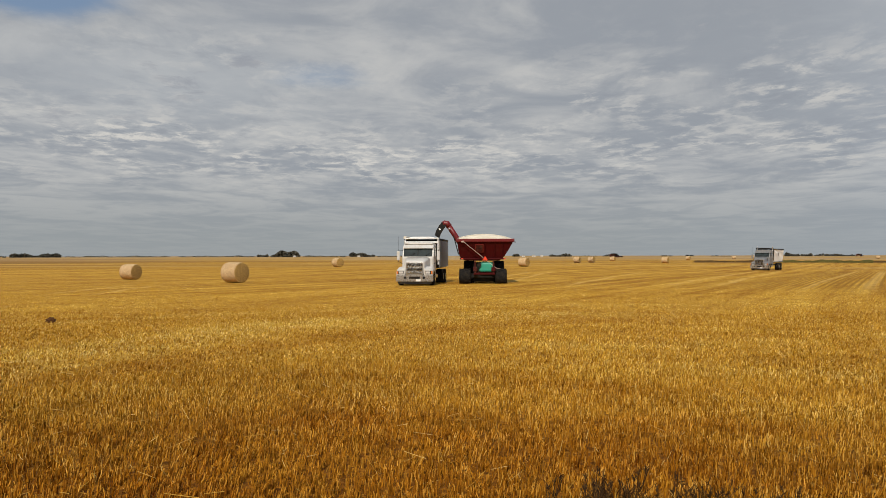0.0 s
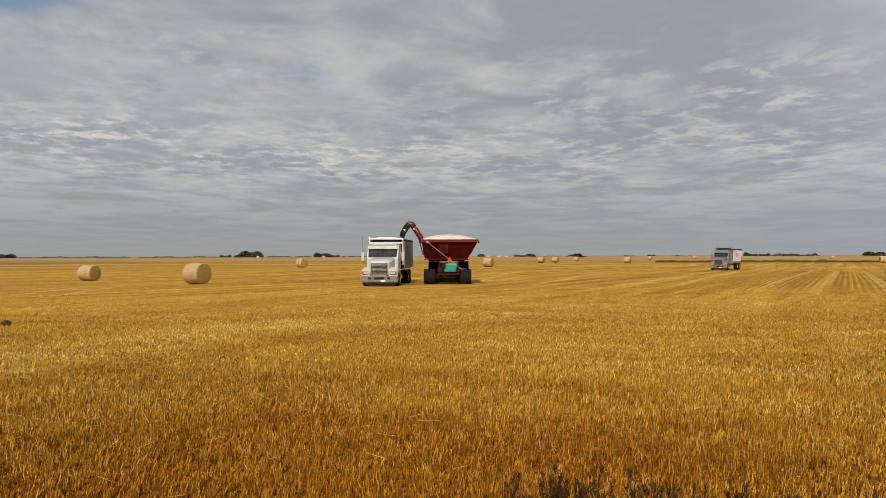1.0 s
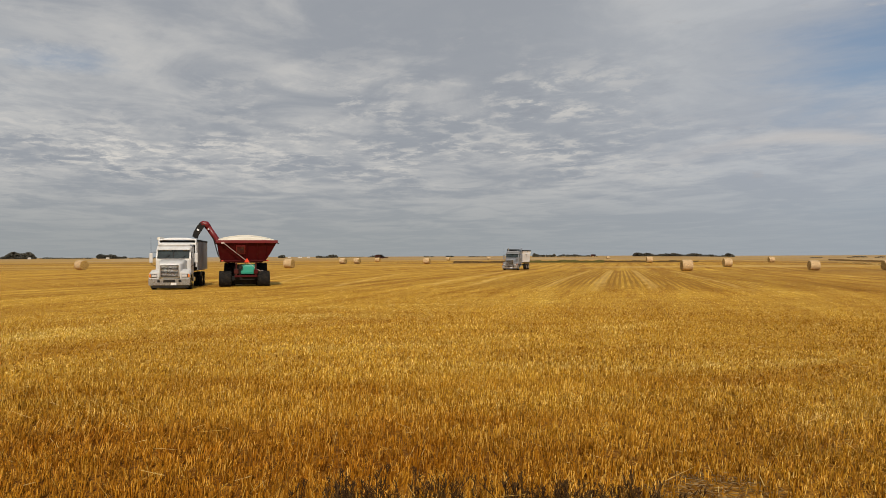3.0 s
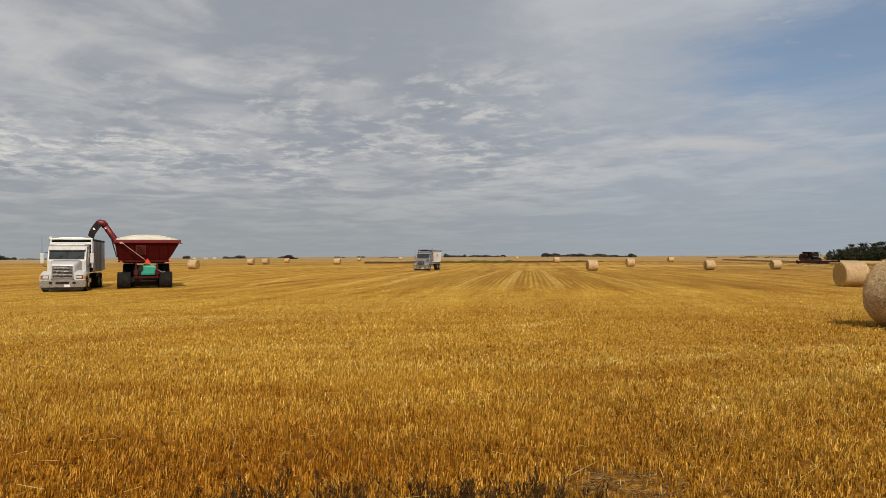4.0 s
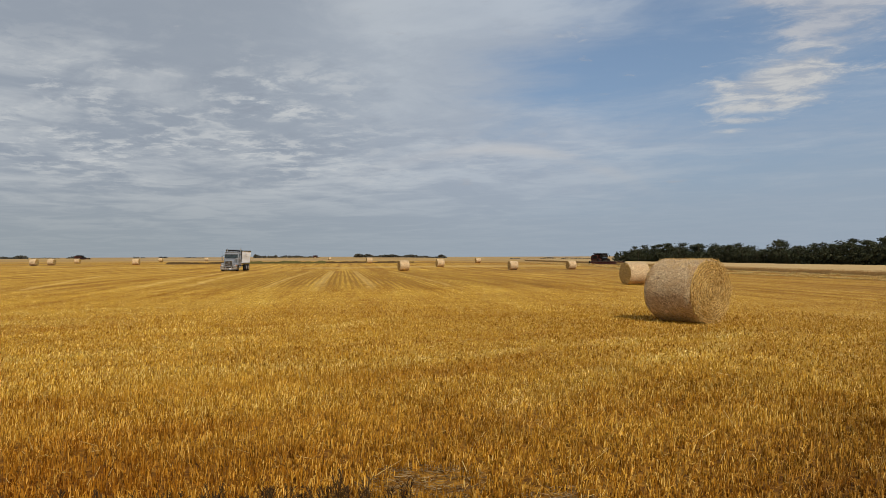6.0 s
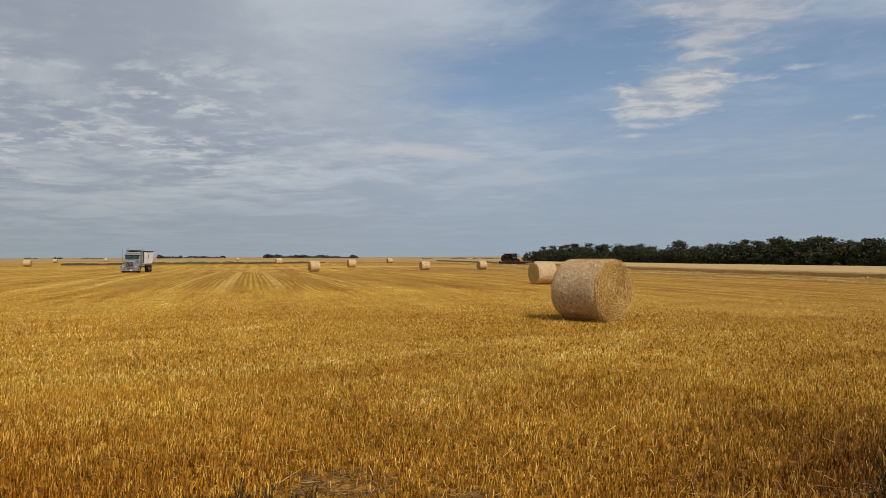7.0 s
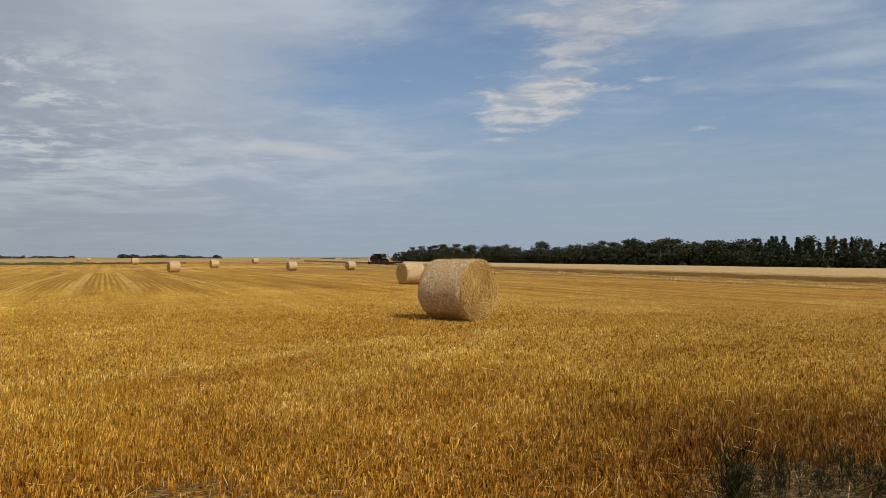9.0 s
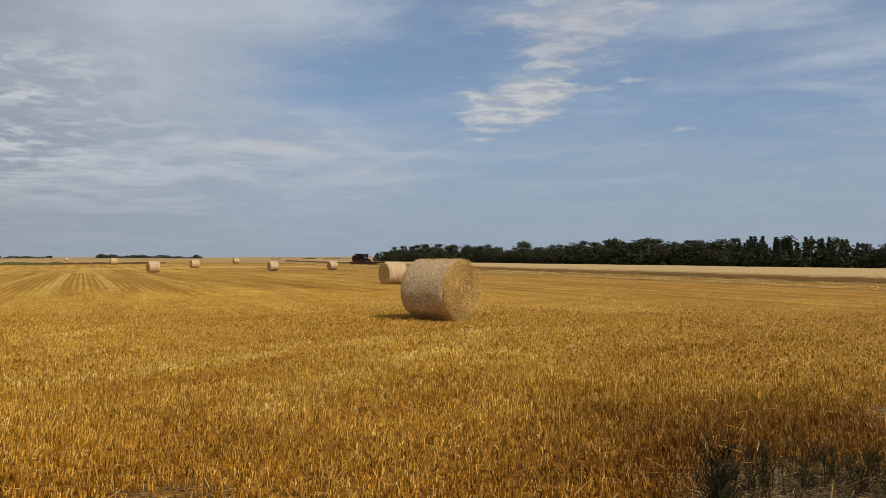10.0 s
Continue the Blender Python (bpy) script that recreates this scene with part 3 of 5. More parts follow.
def slab(outline, depth, plane="xz", at=0.0, bevel=0.0, bm=None):
    """A flat outline drawn out by depth along the axis that the plane leaves over, from at."""
    bm = bm or bmesh.new()
    put = {"xz": lambda a, b, d: (a, d, b), "yz": lambda a, b, d: (d, a, b), "xy": lambda a, b, d: (a, b, d)}[plane]
    lo = [bm.verts.new(put(a, b, at)) for a, b in outline]
    hi = [bm.verts.new(put(a, b, at + depth)) for a, b in outline]
    n = len(outline)
    faces = [bm.faces.new(lo), bm.faces.new(hi[::-1])]
    for i in range(n):
        faces.append(bm.faces.new((lo[i], hi[i], hi[(i + 1) % n], lo[(i + 1) % n])))
    if bevel:
        edges = list({e for f in faces for e in f.edges})
        bmesh.ops.recalc_face_normals(bm, faces=bm.faces)
        bmesh.ops.bevel(bm, geom=edges, offset=bevel, segments=2, affect="EDGES")
    return bm


def tube(points, radius, sides=8, bm=None, taper=1.0):
    bm = bm or bmesh.new()
    pts = [Vector(p) for p in points]
    rings = []
    for i, p in enumerate(pts):
        way = (pts[min(i + 1, len(pts) - 1)] - pts[max(i - 1, 0)]).normalized()
        a = way.orthogonal().normalized() if not rings else (last - way * last.dot(way)).normalized()
        last = a
        b = way.cross(a)
        r = radius * (1 + (taper - 1) * i / (len(pts) - 1))
        rings.append([bm.verts.new(p + (a * math.cos(k * 2 * math.pi / sides) + b * math.sin(k * 2 * math.pi / sides)) * r) for k in range(sides)])
    for r0, r1 in zip(rings, rings[1:]):
        for k in range(sides):
            bm.faces.new((r0[k], r0[(k + 1) % sides], r1[(k + 1) % sides], r1[k]))
    bm.faces.new(rings[0][::-1]), bm.faces.new(rings[-1])
    return bm


def loft(sections, bm=None):
    """A closed skin through outlines with the same number of points."""
    bm = bm or bmesh.new()
    rings = [[bm.verts.new(p) for p in s] for s in sections]
    n = len(rings[0])
    for r0, r1 in zip(rings, rings[1:]):
        for k in range(n):
            bm.faces.new((r0[k], r0[(k + 1) % n], r1[(k + 1) % n], r1[k]))
    bm.faces.new(rings[0][::-1]), bm.faces.new(rings[-1])
    return bm


def quick_mesh(name, verts, quads, mat):
    """A mesh of many quads, fast."""
    me = bpy.data.meshes.new(name)
    me.vertices.add(len(verts)), me.loops.add(quads.size), me.polygons.add(len(quads))
    me.vertices.foreach_set("co", np.ascontiguousarray(verts, dtype=np.float32).ravel())
    me.loops.foreach_set("vertex_index", np.ascontiguousarray(quads, dtype=np.int32).ravel())
    me.polygons.foreach_set("loop_start", np.arange(0, quads.size, quads.shape[1], dtype=np.int32))
    me.update(calc_edges=True)
    me.materials.append(mat)
    return me


def stalks(base, tip, radius, thin=0.6):
    """Three-sided stalks from base to tip points: vertices and faces."""
    n = len(base)
    way = tip - base
    way /= np.linalg.norm(way, axis=1, keepdims=True) + 1e-9
    ref = np.where(np.abs(way[:, 2:3]) > 0.9, np.array([[1.0, 0, 0]]), np.array([[0, 0, 1.0]]))
    a = np.cross(way, ref)
    a /= np.linalg.norm(a, axis=1, keepdims=True) + 1e-9
    b = np.cross(way, a)
    spin = np.random.rand(n, 1) * 6.283
    verts = np.empty((n, 6, 3))
    for k in range(3):
        ang = spin + k * 2.0944
        off = (np.cos(ang) * a + np.sin(ang) * b) * np.reshape(radius, (-1, 1))
        verts[:, k], verts[:, 3 + k] = base + off, tip + off * thin
    idx = np.arange(n)[:, None] * 6
    quads = np.stack([idx + np.array([[k, (k + 1) % 3, 3 + (k + 1) % 3, 3 + k]]) for k in range(3)], 1).reshape(-1, 4)
    return verts.reshape(-1, 3), quads


def spikes(base, tip, radius):
    """Cheaper three-sided tapering stalks for the farther field."""
    n = len(base)
    verts = np.empty((n, 4, 3))
    spin = np.random.rand(n) * 6.283
    for k in range(3):
        a = spin + k * 2.0944
        verts[:, k] = base + np.stack([np.cos(a) * radius, np.sin(a) * radius, 0 * a], 1)
    verts[:, 3] = tip
    idx = np.arange(n)[:, None] * 4
    tris = np.stack([idx + np.array([[k, (k + 1) % 3, 3]]) for k in range(3)], 1).reshape(-1, 3)
    return verts.reshape(-1, 3), tris


def split_stalks(base, tip, radius):
    """Split straws: a half-round of two sides, blunt at the top."""
    n = len(base)
    spin = np.random.rand(n) * 6.283
    verts = np.empty((n, 6, 3))
    for k in range(3):
        a = spin + k * 2.0944
        off = np.stack([np.cos(a) * radius, np.sin(a) * radius, 0 * a], 1)
        verts[:, k], verts[:, 3 + k] = base + off, tip + off * 0.95
    idx = np.arange(n)[:, None] * 6
    quads = np.stack([idx + np.array([[k, k + 1, 4 + k, 3 + k]]) for k in range(2)], 1).reshape(-1, 4)
    return verts.reshape(-1, 3), quads


# ---- ground ----
def build_ground():
    rings = np.concatenate([[0.0], np.geomspace(1.5, 4700, 120)])
    turns = np.linspace(0, 2 * math.pi, 289)[:-1]
    verts = np.array([(r * math.sin(a), r * math.cos(a), 0) for r in rings for a in turns])
    verts[:, 2] = lie(verts[:, 0], verts[:, 1])
    n = len(turns)
    quads = np.array([(i * n + k, i * n + (k + 1) % n, (i + 1) * n + (k + 1) % n, (i + 1) * n + k) for i in range(len(rings) - 1) for k in range(n)])
    me = quick_mesh("ground", verts, quads[:, ::-1], MAT_GROUND)
    me.shade_smooth()
    tagged(new("ground", me), "harvested stubble field of golden straw, level to the horizon", "field", kind="structure")


build_ground()


# ---- stubble ----
def sector(n, r0, r1, b0=-34.0, b1=92.0):
    r = np.sqrt(np.random.uniform(r0 * r0, r1 * r1, n)) * np.exp(np.random.normal(0, 0.11, n))
    b = np.radians(np.random.uniform(b0, b1, n))
    return r * np.sin(b), r * np.cos(b)


def to_rows(x, y, spacing, spread):
    """Pull points towards the seed rows."""
    across = x * RY - y * RX
    along = x * RX + y * RY
    line = np.round(across / spacing) * spacing + np.random.normal(0, spread, len(x))
    return line * RY + along * RX, -line * RX + along * RY


def keep_clear(x, y):
    """Bare or weedy spots in the stubble near the field's edge."""
    ok = np.ones(len(x), bool)
    for bx, by, r in BARE:
        d = np.hypot((x - bx), (y - by)) / r
        ok &= np.random.rand(len(x)) < np.clip((d - 0.55) * 1.6, 0.03, 1)
    for bx, by, r in SOLID:
        ok &= np.hypot(x - bx, y - by) > r
    return ok


BARE = [(*bearing_point(82, 7.2), 0.95), (*bearing_point(87.5, 11.2), 0.6), (*bearing_point(39, 6.7), 0.5), (*bearing_point(49, 6.3), 0.3),
        (*bearing_point(87, 7.3), 1.1), (*bearing_point(21, 5.4), 0.5), (*bearing_point(78, 6.3), 0.5)]
SOLID = [(19.6, 12.8, 0.75)]


def stubble(name, n, r0, r1, tall, radius, lean, spread, label, tillers=4):
    # tillers: a few stalks from each plant
    k = n // tillers
    x, y = sector(k, r0, r1)
    x, y = to_rows(x, y, 0.30, spread)
    x, y = np.repeat(x, tillers) + np.random.normal(0, 0.013, tillers * k), np.repeat(y, tillers) + np.random.normal(0, 0.013, tillers * k)
    ok = keep_clear(x, y)
    x, y = x[ok], y[ok]
    n = len(x)
    base = np.stack([x, y, lie(x, y) - 0.01], 1)
    # clumps that lean together, trodden flat in places by wheels
    k = np.sin(x * 1.3 + 2 * np.sin(y * 0.7)) * np.cos(y * 1.1 + 1.5 * np.sin(x * 0.5))
    press = np.clip(np.sin(x * 0.35 - y * 0.28 + 1.2 * np.sin(y * 0.12)) - 0.55, 0, 1) * 1.1
    h = np.random.normal(tall, tall * 0.16, n).clip(tall * 0.45, tall * 1.6) * (1 - 0.35 * press)
    way = np.random.uniform(0, 6.283, n)
    tilt = np.abs(np.random.normal(0, lean, n)) + 0.25 * press
    dx = np.cos(way) * np.sin(tilt) + 0.12 * k + 0.10
    dy = np.sin(way) * np.sin(tilt) + 0.07 * k
    tip = base + np.stack([dx, dy, np.cos(tilt)], 1) * h[:, None]
    thick = np.random.uniform(0.75, 1.25, n) * radius
    v, q = split_stalks(base, tip, thick) if tillers > 1 else spikes(base, tip, thick)
    tagged(new(name, quick_mesh(name, v, q, MAT_STUBBLE)), label, "stubble", kind="stuff")


stubble("stubble", 138000, 4.2, 13.0, 0.094, 0.0045, 0.27, 0.17, "short golden straw stubble at the field's edge")
stubble("stubble", 130000, 12.5, 27.0, 0.060, 0.0094, 0.42, 0.17, "golden straw stubble, leaning and partly trodden", 2)
stubble("stubble", 130000, 27.0, 47.0, 0.060, 0.015, 0.50, 0.17, "golden straw stubble running back across the field", 1)
stubble("stubble", 40000, 47.0, 80.0, 0.06, 0.016, 0.5, 0.06, "distant flattened golden straw stubble", 1)


def litter():
    """Short broken straw caught between the standing stalks."""
    x, y = sector(64000, 4.2, 27.0)
    ok = keep_clear(x, y)
    x, y = x[ok], y[ok]
    n = len(x)
    far = np.hypot(x, y)
    up = np.random.uniform(0.01, 0.085, n)
    a = np.random.uniform(0, 6.283, n)
    ln = np.random.uniform(0.03, 0.11, n)
    base = np.stack([x, y, lie(x, y) + up], 1)
    tip = base + np.stack([np.cos(a) * ln, np.sin(a) * ln, np.random.uniform(-0.3, 0.7, n) * ln], 1)
    v, q = spikes(base, tip, np.random.uniform(0.004, 0.007, n) * (0.6 + far / 22))
    tagged(new("straw_litter", quick_mesh("straw_litter", v, q, MAT_STUBBLE)), "short broken golden straw caught among the stubble", "straw", kind="stuff")


litter()


def loose_straw():
    x, y = sector(12000, 4.5, 26.0)
    n = len(x)
    up = np.random.uniform(0.02, 0.15, n)
    a = np.random.uniform(0, 6.283, n)
    ln = 0.03 + 0.26 * np.random.rand(n) ** 6
    base = np.stack([x, y, lie(x, y) + up], 1)
    tip = base + np.stack([np.cos(a) * ln, np.sin(a) * ln, np.random.normal(0.02, 0.05, n)], 1)
    tip[:, 2] = np.maximum(tip[:, 2], base[:, 2] - up + 0.01)
    v, q = stalks(base, tip, np.random.uniform(0.0016, 0.003, n) * (1 + np.hypot(x, y) / 22), 0.7)
    tagged(new("loose_straw", quick_mesh("loose_straw", v, q, MAT_LOOSE)), "broken pale straws lying over the stubble", "straw", kind="stuff")
    # chaff on the bare spots
    pts = []
    for bx, by, r in BARE:
        m = int((4200 if r > 0.7 else 2600) * r * r)
        rr, aa = r * 1.2 * np.sqrt(np.random.rand(m)), np.random.uniform(0, 6.283, m)
        pts.append(np.stack([bx + rr * np.cos(aa), by + rr * np.sin(aa)], 1))
    p = np.concatenate(pts)
    base = np.column_stack([p, lie(p[:, 0], p[:, 1]) + np.random.uniform(0.005, 0.04, len(p))])
    a, ln = np.random.uniform(0, 6.283, len(p)), np.random.uniform(0.02, 0.11, len(p))
    tip = base + np.stack([np.cos(a) * ln, np.sin(a) * ln, np.random.normal(0, 0.01, len(p))], 1)
    v, q = stalks(base, tip, np.random.uniform(0.002, 0.004, len(p)), 0.8)
    tagged(new("chaff", quick_mesh("chaff", v, q, MAT_CHAFF)), "pale chopped chaff on bare soil", "chaff", kind="stuff")


loose_straw()


# ---- round bales ----
def bale_parts(detail, dia, length, seed):
    """A round bale along its own x, resting at z = 0: side mesh, two ends."""
    rnd = random.Random(seed)
    r = dia / 2
    segs, rows = (120, 40) if detail else (40, 10)
    noise_at = lambda p, s: noise.noise(Vector(p) * s + Vector((seed * 3.1, 0, 0)))

    def radius_at(x, a):
        sag = 1 - 0.035 * max(0.0, -math.sin(a)) ** 3
        wide = 1 + 0.012 * math.cos(2 * a)
        edge = 1 - 0.05 * max(0.0, abs(2 * x / length) - 0.86) / 0.14
        bumps = 0.012 * noise_at((x * 1.2, math.cos(a) * 2, math.sin(a) * 2), 1.2) + 0.006 * noise_at((x * 6, math.cos(a) * 5, math.sin(a) * 5), 1.0)
        if detail:
            bumps += 0.005 * noise_at((x * 18, math.cos(a) * 22, math.sin(a) * 22), 1.0)
        return r * (sag * wide * edge + bumps)

    side = bmesh.new()
    rings = []
    for i in range(rows + 1):
        x = (i / rows - 0.5) * length
        rings.append([side.verts.new((x, radius_at(x, a) * math.cos(a), r * 0.985 + radius_at(x, a) * math.sin(a))) for a in (k * 2 * math.pi / segs for k in range(segs))])
    for r0, r1 in zip(rings, rings[1:]):
        for k in range(segs):
            side.faces.new((r0[k], r0[(k + 1) % segs], r1[(k + 1) % segs], r1[k]))
    ends = []
    for sgn in (-1, 1):
        end = bmesh.new()
        x0 = sgn * length / 2
        steps = 34 if detail else 7
        last = None
        for j in range(steps, 0, -1):
            f = j / steps
            ring = []
            for k in range(segs):
                a = k * 2 * math.pi / segs
                rr = radius_at(x0, a) * f
                turns = 0.5 + 0.5 * math.sin(2 * math.pi * (11 * f + a / (2 * math.pi)))
                out = 0.05 * (1 - f ** 4) + (0.028 * turns * (1 if j < steps else 0) if detail else 0) + 0.02 * noise_at((f * 5, math.cos(a) * f * 7, math.sin(a) * f * 7), 1.0) * (1 if j < steps else 0)
                ring.append(end.verts.new((x0 + sgn * out, rr * math.cos(a), r * 0.985 + rr * math.sin(a))))
            if last:
                for k in range(segs):
                    end.faces.new((last[k], last[(k + 1) % segs], ring[(k + 1) % segs], ring[k]))
            last = ring
        mid = end.verts.new((x0 + sgn * 0.05, 0, r * 0.985))
        for k in range(segs):
            end.faces.new((last[k], last[(k + 1) % segs], mid))
        ends.append(end)
    return side, ends


def centred(bm, r):
    """Shift so that the axis runs through the part's own origin."""
    bmesh.ops.translate(bm, verts=bm.verts, vec=(0, 0, -r))
    return bm


def bale_fibres(dia, length, count, seed, side=False):
    """Straw ends standing off the wound end, or off the netted side."""
    rng = np.random.RandomState(seed)
    r = dia / 2
    a = rng.uniform(0, 6.283, count)
    if side:
        x = rng.uniform(-length / 2, length / 2, count)
        base = np.stack([x, r * np.cos(a), r * np.sin(a)], 1) * np.array([1, 0.99, 0.99])
        ln = rng.uniform(0.02, 0.09, count)
        ta = rng.uniform(0, 6.283, count)
        along = np.stack([np.cos(ta), -np.sin(a) * np.sin(ta), np.cos(a) * np.sin(ta)], 1)
        out = np.stack([0 * a, np.cos(a), np.sin(a)], 1)
        tip = base + along * ln[:, None] + out * rng.uniform(0.0, 0.035, count)[:, None]
        return stalks(base, tip, rng.uniform(0.002, 0.004, count), 0.7)
    f = np.sqrt(rng.uniform(0.003, 1.0, count))
    wind = np.round((f * 12 + a / 6.283)) - a / 6.283
    f = np.clip(0.72 * np.clip(wind / 12, 0.02, 1) + 0.28 * f + rng.normal(0, 0.012, count), 0.02, 0.99)
    base = np.stack([length / 2 + 0.05 * (1 - f ** 4) + 0.012 + rng.uniform(0, 0.03, count), f * r * np.cos(a), f * r * np.sin(a)], 1)
    ln = rng.uniform(0.03, 0.11, count)
    sw = rng.normal(0, 0.32, count)
    tang = np.stack([rng.uniform(-0.1, 0.2, count), -np.sin(a + sw), np.cos(a + sw)], 1)
    return stalks(base, base + tang * ln[:, None], rng.uniform(0.003, 0.006, count), 0.7)


def round_bale(at, bearing, dia, length, label, detail=False, seed=1):
    """bearing: the way that one end faces."""
    x, y = at
    root = thing("round_bale", pose(x, y, height(x, y) - 0.02, 0, 0, 90 - bearing), label, "hay bale", "round straw bales")
    side, ends = bale_parts(detail, dia, length, seed)
    r = dia / 2
    p = part("wrapped_side", centred(side, r), MAT_SIDE, root, "tan net-wrapped straw side", True)
    p.location = (0, 0, r)
    for e in ends:
        p = part("rolled_end", centred(e, r), MAT_FACE, root, "golden spiral straw end", detail)
        p.location = (0, 0, r)
    if detail:
        v, q = bale_fibres(dia, length, 5200, 3)
        ob = tagged(new("end_straw", quick_mesh("end_straw", v, q, MAT_BALE_STRAW)), "loose golden straw ends")
        ob.parent, ob.location = root, (0, 0, r * 0.985)
        v, q = bale_fibres(dia, length, 4600, 5, True)
        ob = tagged(new("side_straw", quick_mesh("side_straw", v, q, MAT_BALE_STRAW)), "short straws poking through the net")
        ob.parent, ob.location = root, (0, 0, r * 0.985)
    return root


round_bale((19.60, 12.78), 184, 1.89, 1.60, "large round straw bale with a loose golden spiral end, on stubble", True, 2)
# bearing, distance, way an end faces, diameter
for i, (b, d, way, dia) in enumerate([
        (53.1, 54.5, 291, 1.62), (-15.5, 62.0, 120, 1.68), (-22.6, 83.0, 110, 1.62), (-8.0, 136.0, 135, 1.65), (6.15, 135.0, 125, 1.65),
        (10.15, 195.0, 130, 1.6), (11.2, 205.0, 130, 1.6), (12.75, 260.0, 128, 1.6), (16.5, 195.0, 125, 1.6), (18.1, 330.0, 130, 1.6),
        (33.1, 205.0, 290, 1.65), (35.75, 118.0, 288, 1.72), (38.5, 158.0, 290, 1.7), (41.35, 235.0, 288, 1.65), (44.05, 138.0, 292, 1.7),
        (48.4, 148.0, 290, 1.7), (30.1, 420.0, 290, 1.6), (21.2, 400.0, 290, 1.6), (22.6, 430.0, 290, 1.6)]):
    far = d > 180
    round_bale(bearing_point(b, d), way, dia, 1.5,
               "small far-off round bale on the stubble" if far else "pale tan round straw bale standing on the stubble", False, i + 3)


# ---- lorries ----
def tyre_mesh(radius, width, lugs=0):
    bm = bmesh.new()
    prof = [(0.62, -0.42), (0.80, -0.5), (0.95, -0.47), (1.0, -0.36), (1.0, 0.36), (0.95, 0.47), (0.80, 0.5), (0.62, 0.42)]
    segs = 32
    rings = []
    for k in range(segs):
        a = k * 2 * math.pi / segs
        rings.append([bm.verts.new((w * width, math.cos(a) * r * radius, math.sin(a) * r * radius)) for r, w in prof])
    for k in range(segs):
        r0, r1 = rings[k], rings[(k + 1) % segs]
        for i in range(len(prof)):
            bm.faces.new((r0[i], r0[(i + 1) % len(prof)], r1[(i + 1) % len(prof)], r1[i]))
    for k in range(lugs):
        a = k * 360 / lugs
        for s in (-1, 1):
            m = pose(0, 0, 0, a + s * 360 / lugs / 4) @ pose(s * width * 0.24, 0, radius * 1.0, 0, 0, s * 32)
            made = bmesh.ops.create_cube(bm, size=1.0)["verts"]
            bmesh.ops.transform(bm, matrix=m @ Matrix.Diagonal((width * 0.52, radius * 0.09, radius * 0.09, 1)), verts=made)
    return bm


def rim_mesh(radius, width):
    bm = drum(radius * 0.62, width * 0.7, (0, 0, 0), (0, 90, 0), 24, 0.01)
    drum(radius * 0.22, width * 0.9, (0, 0, 0), (0, 90, 0), 12, 0.01, bm=bm)
    return bm


def wheel(parent, x, y, radius, width, rim, lugs=0):
    t = part("wheel", tyre_mesh(radius, width, lugs), MAT_RUBBER, parent, "dusty black tyre")
    t.location = (x, y, radius)
    part("rim", rim_mesh(radius, width), rim, t, "steel rim")
    return t


def ellipse(cx, cz, rx, rz, y, n=16, power=2.6):
    pts = []
    for k in range(n):
        a = 2 * math.pi * k / n
        c, s = math.cos(a), math.sin(a)
        pts.append((cx + rx * math.copysign(abs(c) ** (2 / power), c), y, cz + rz * math.copysign(abs(s) ** (2 / power), s)))
    return pts


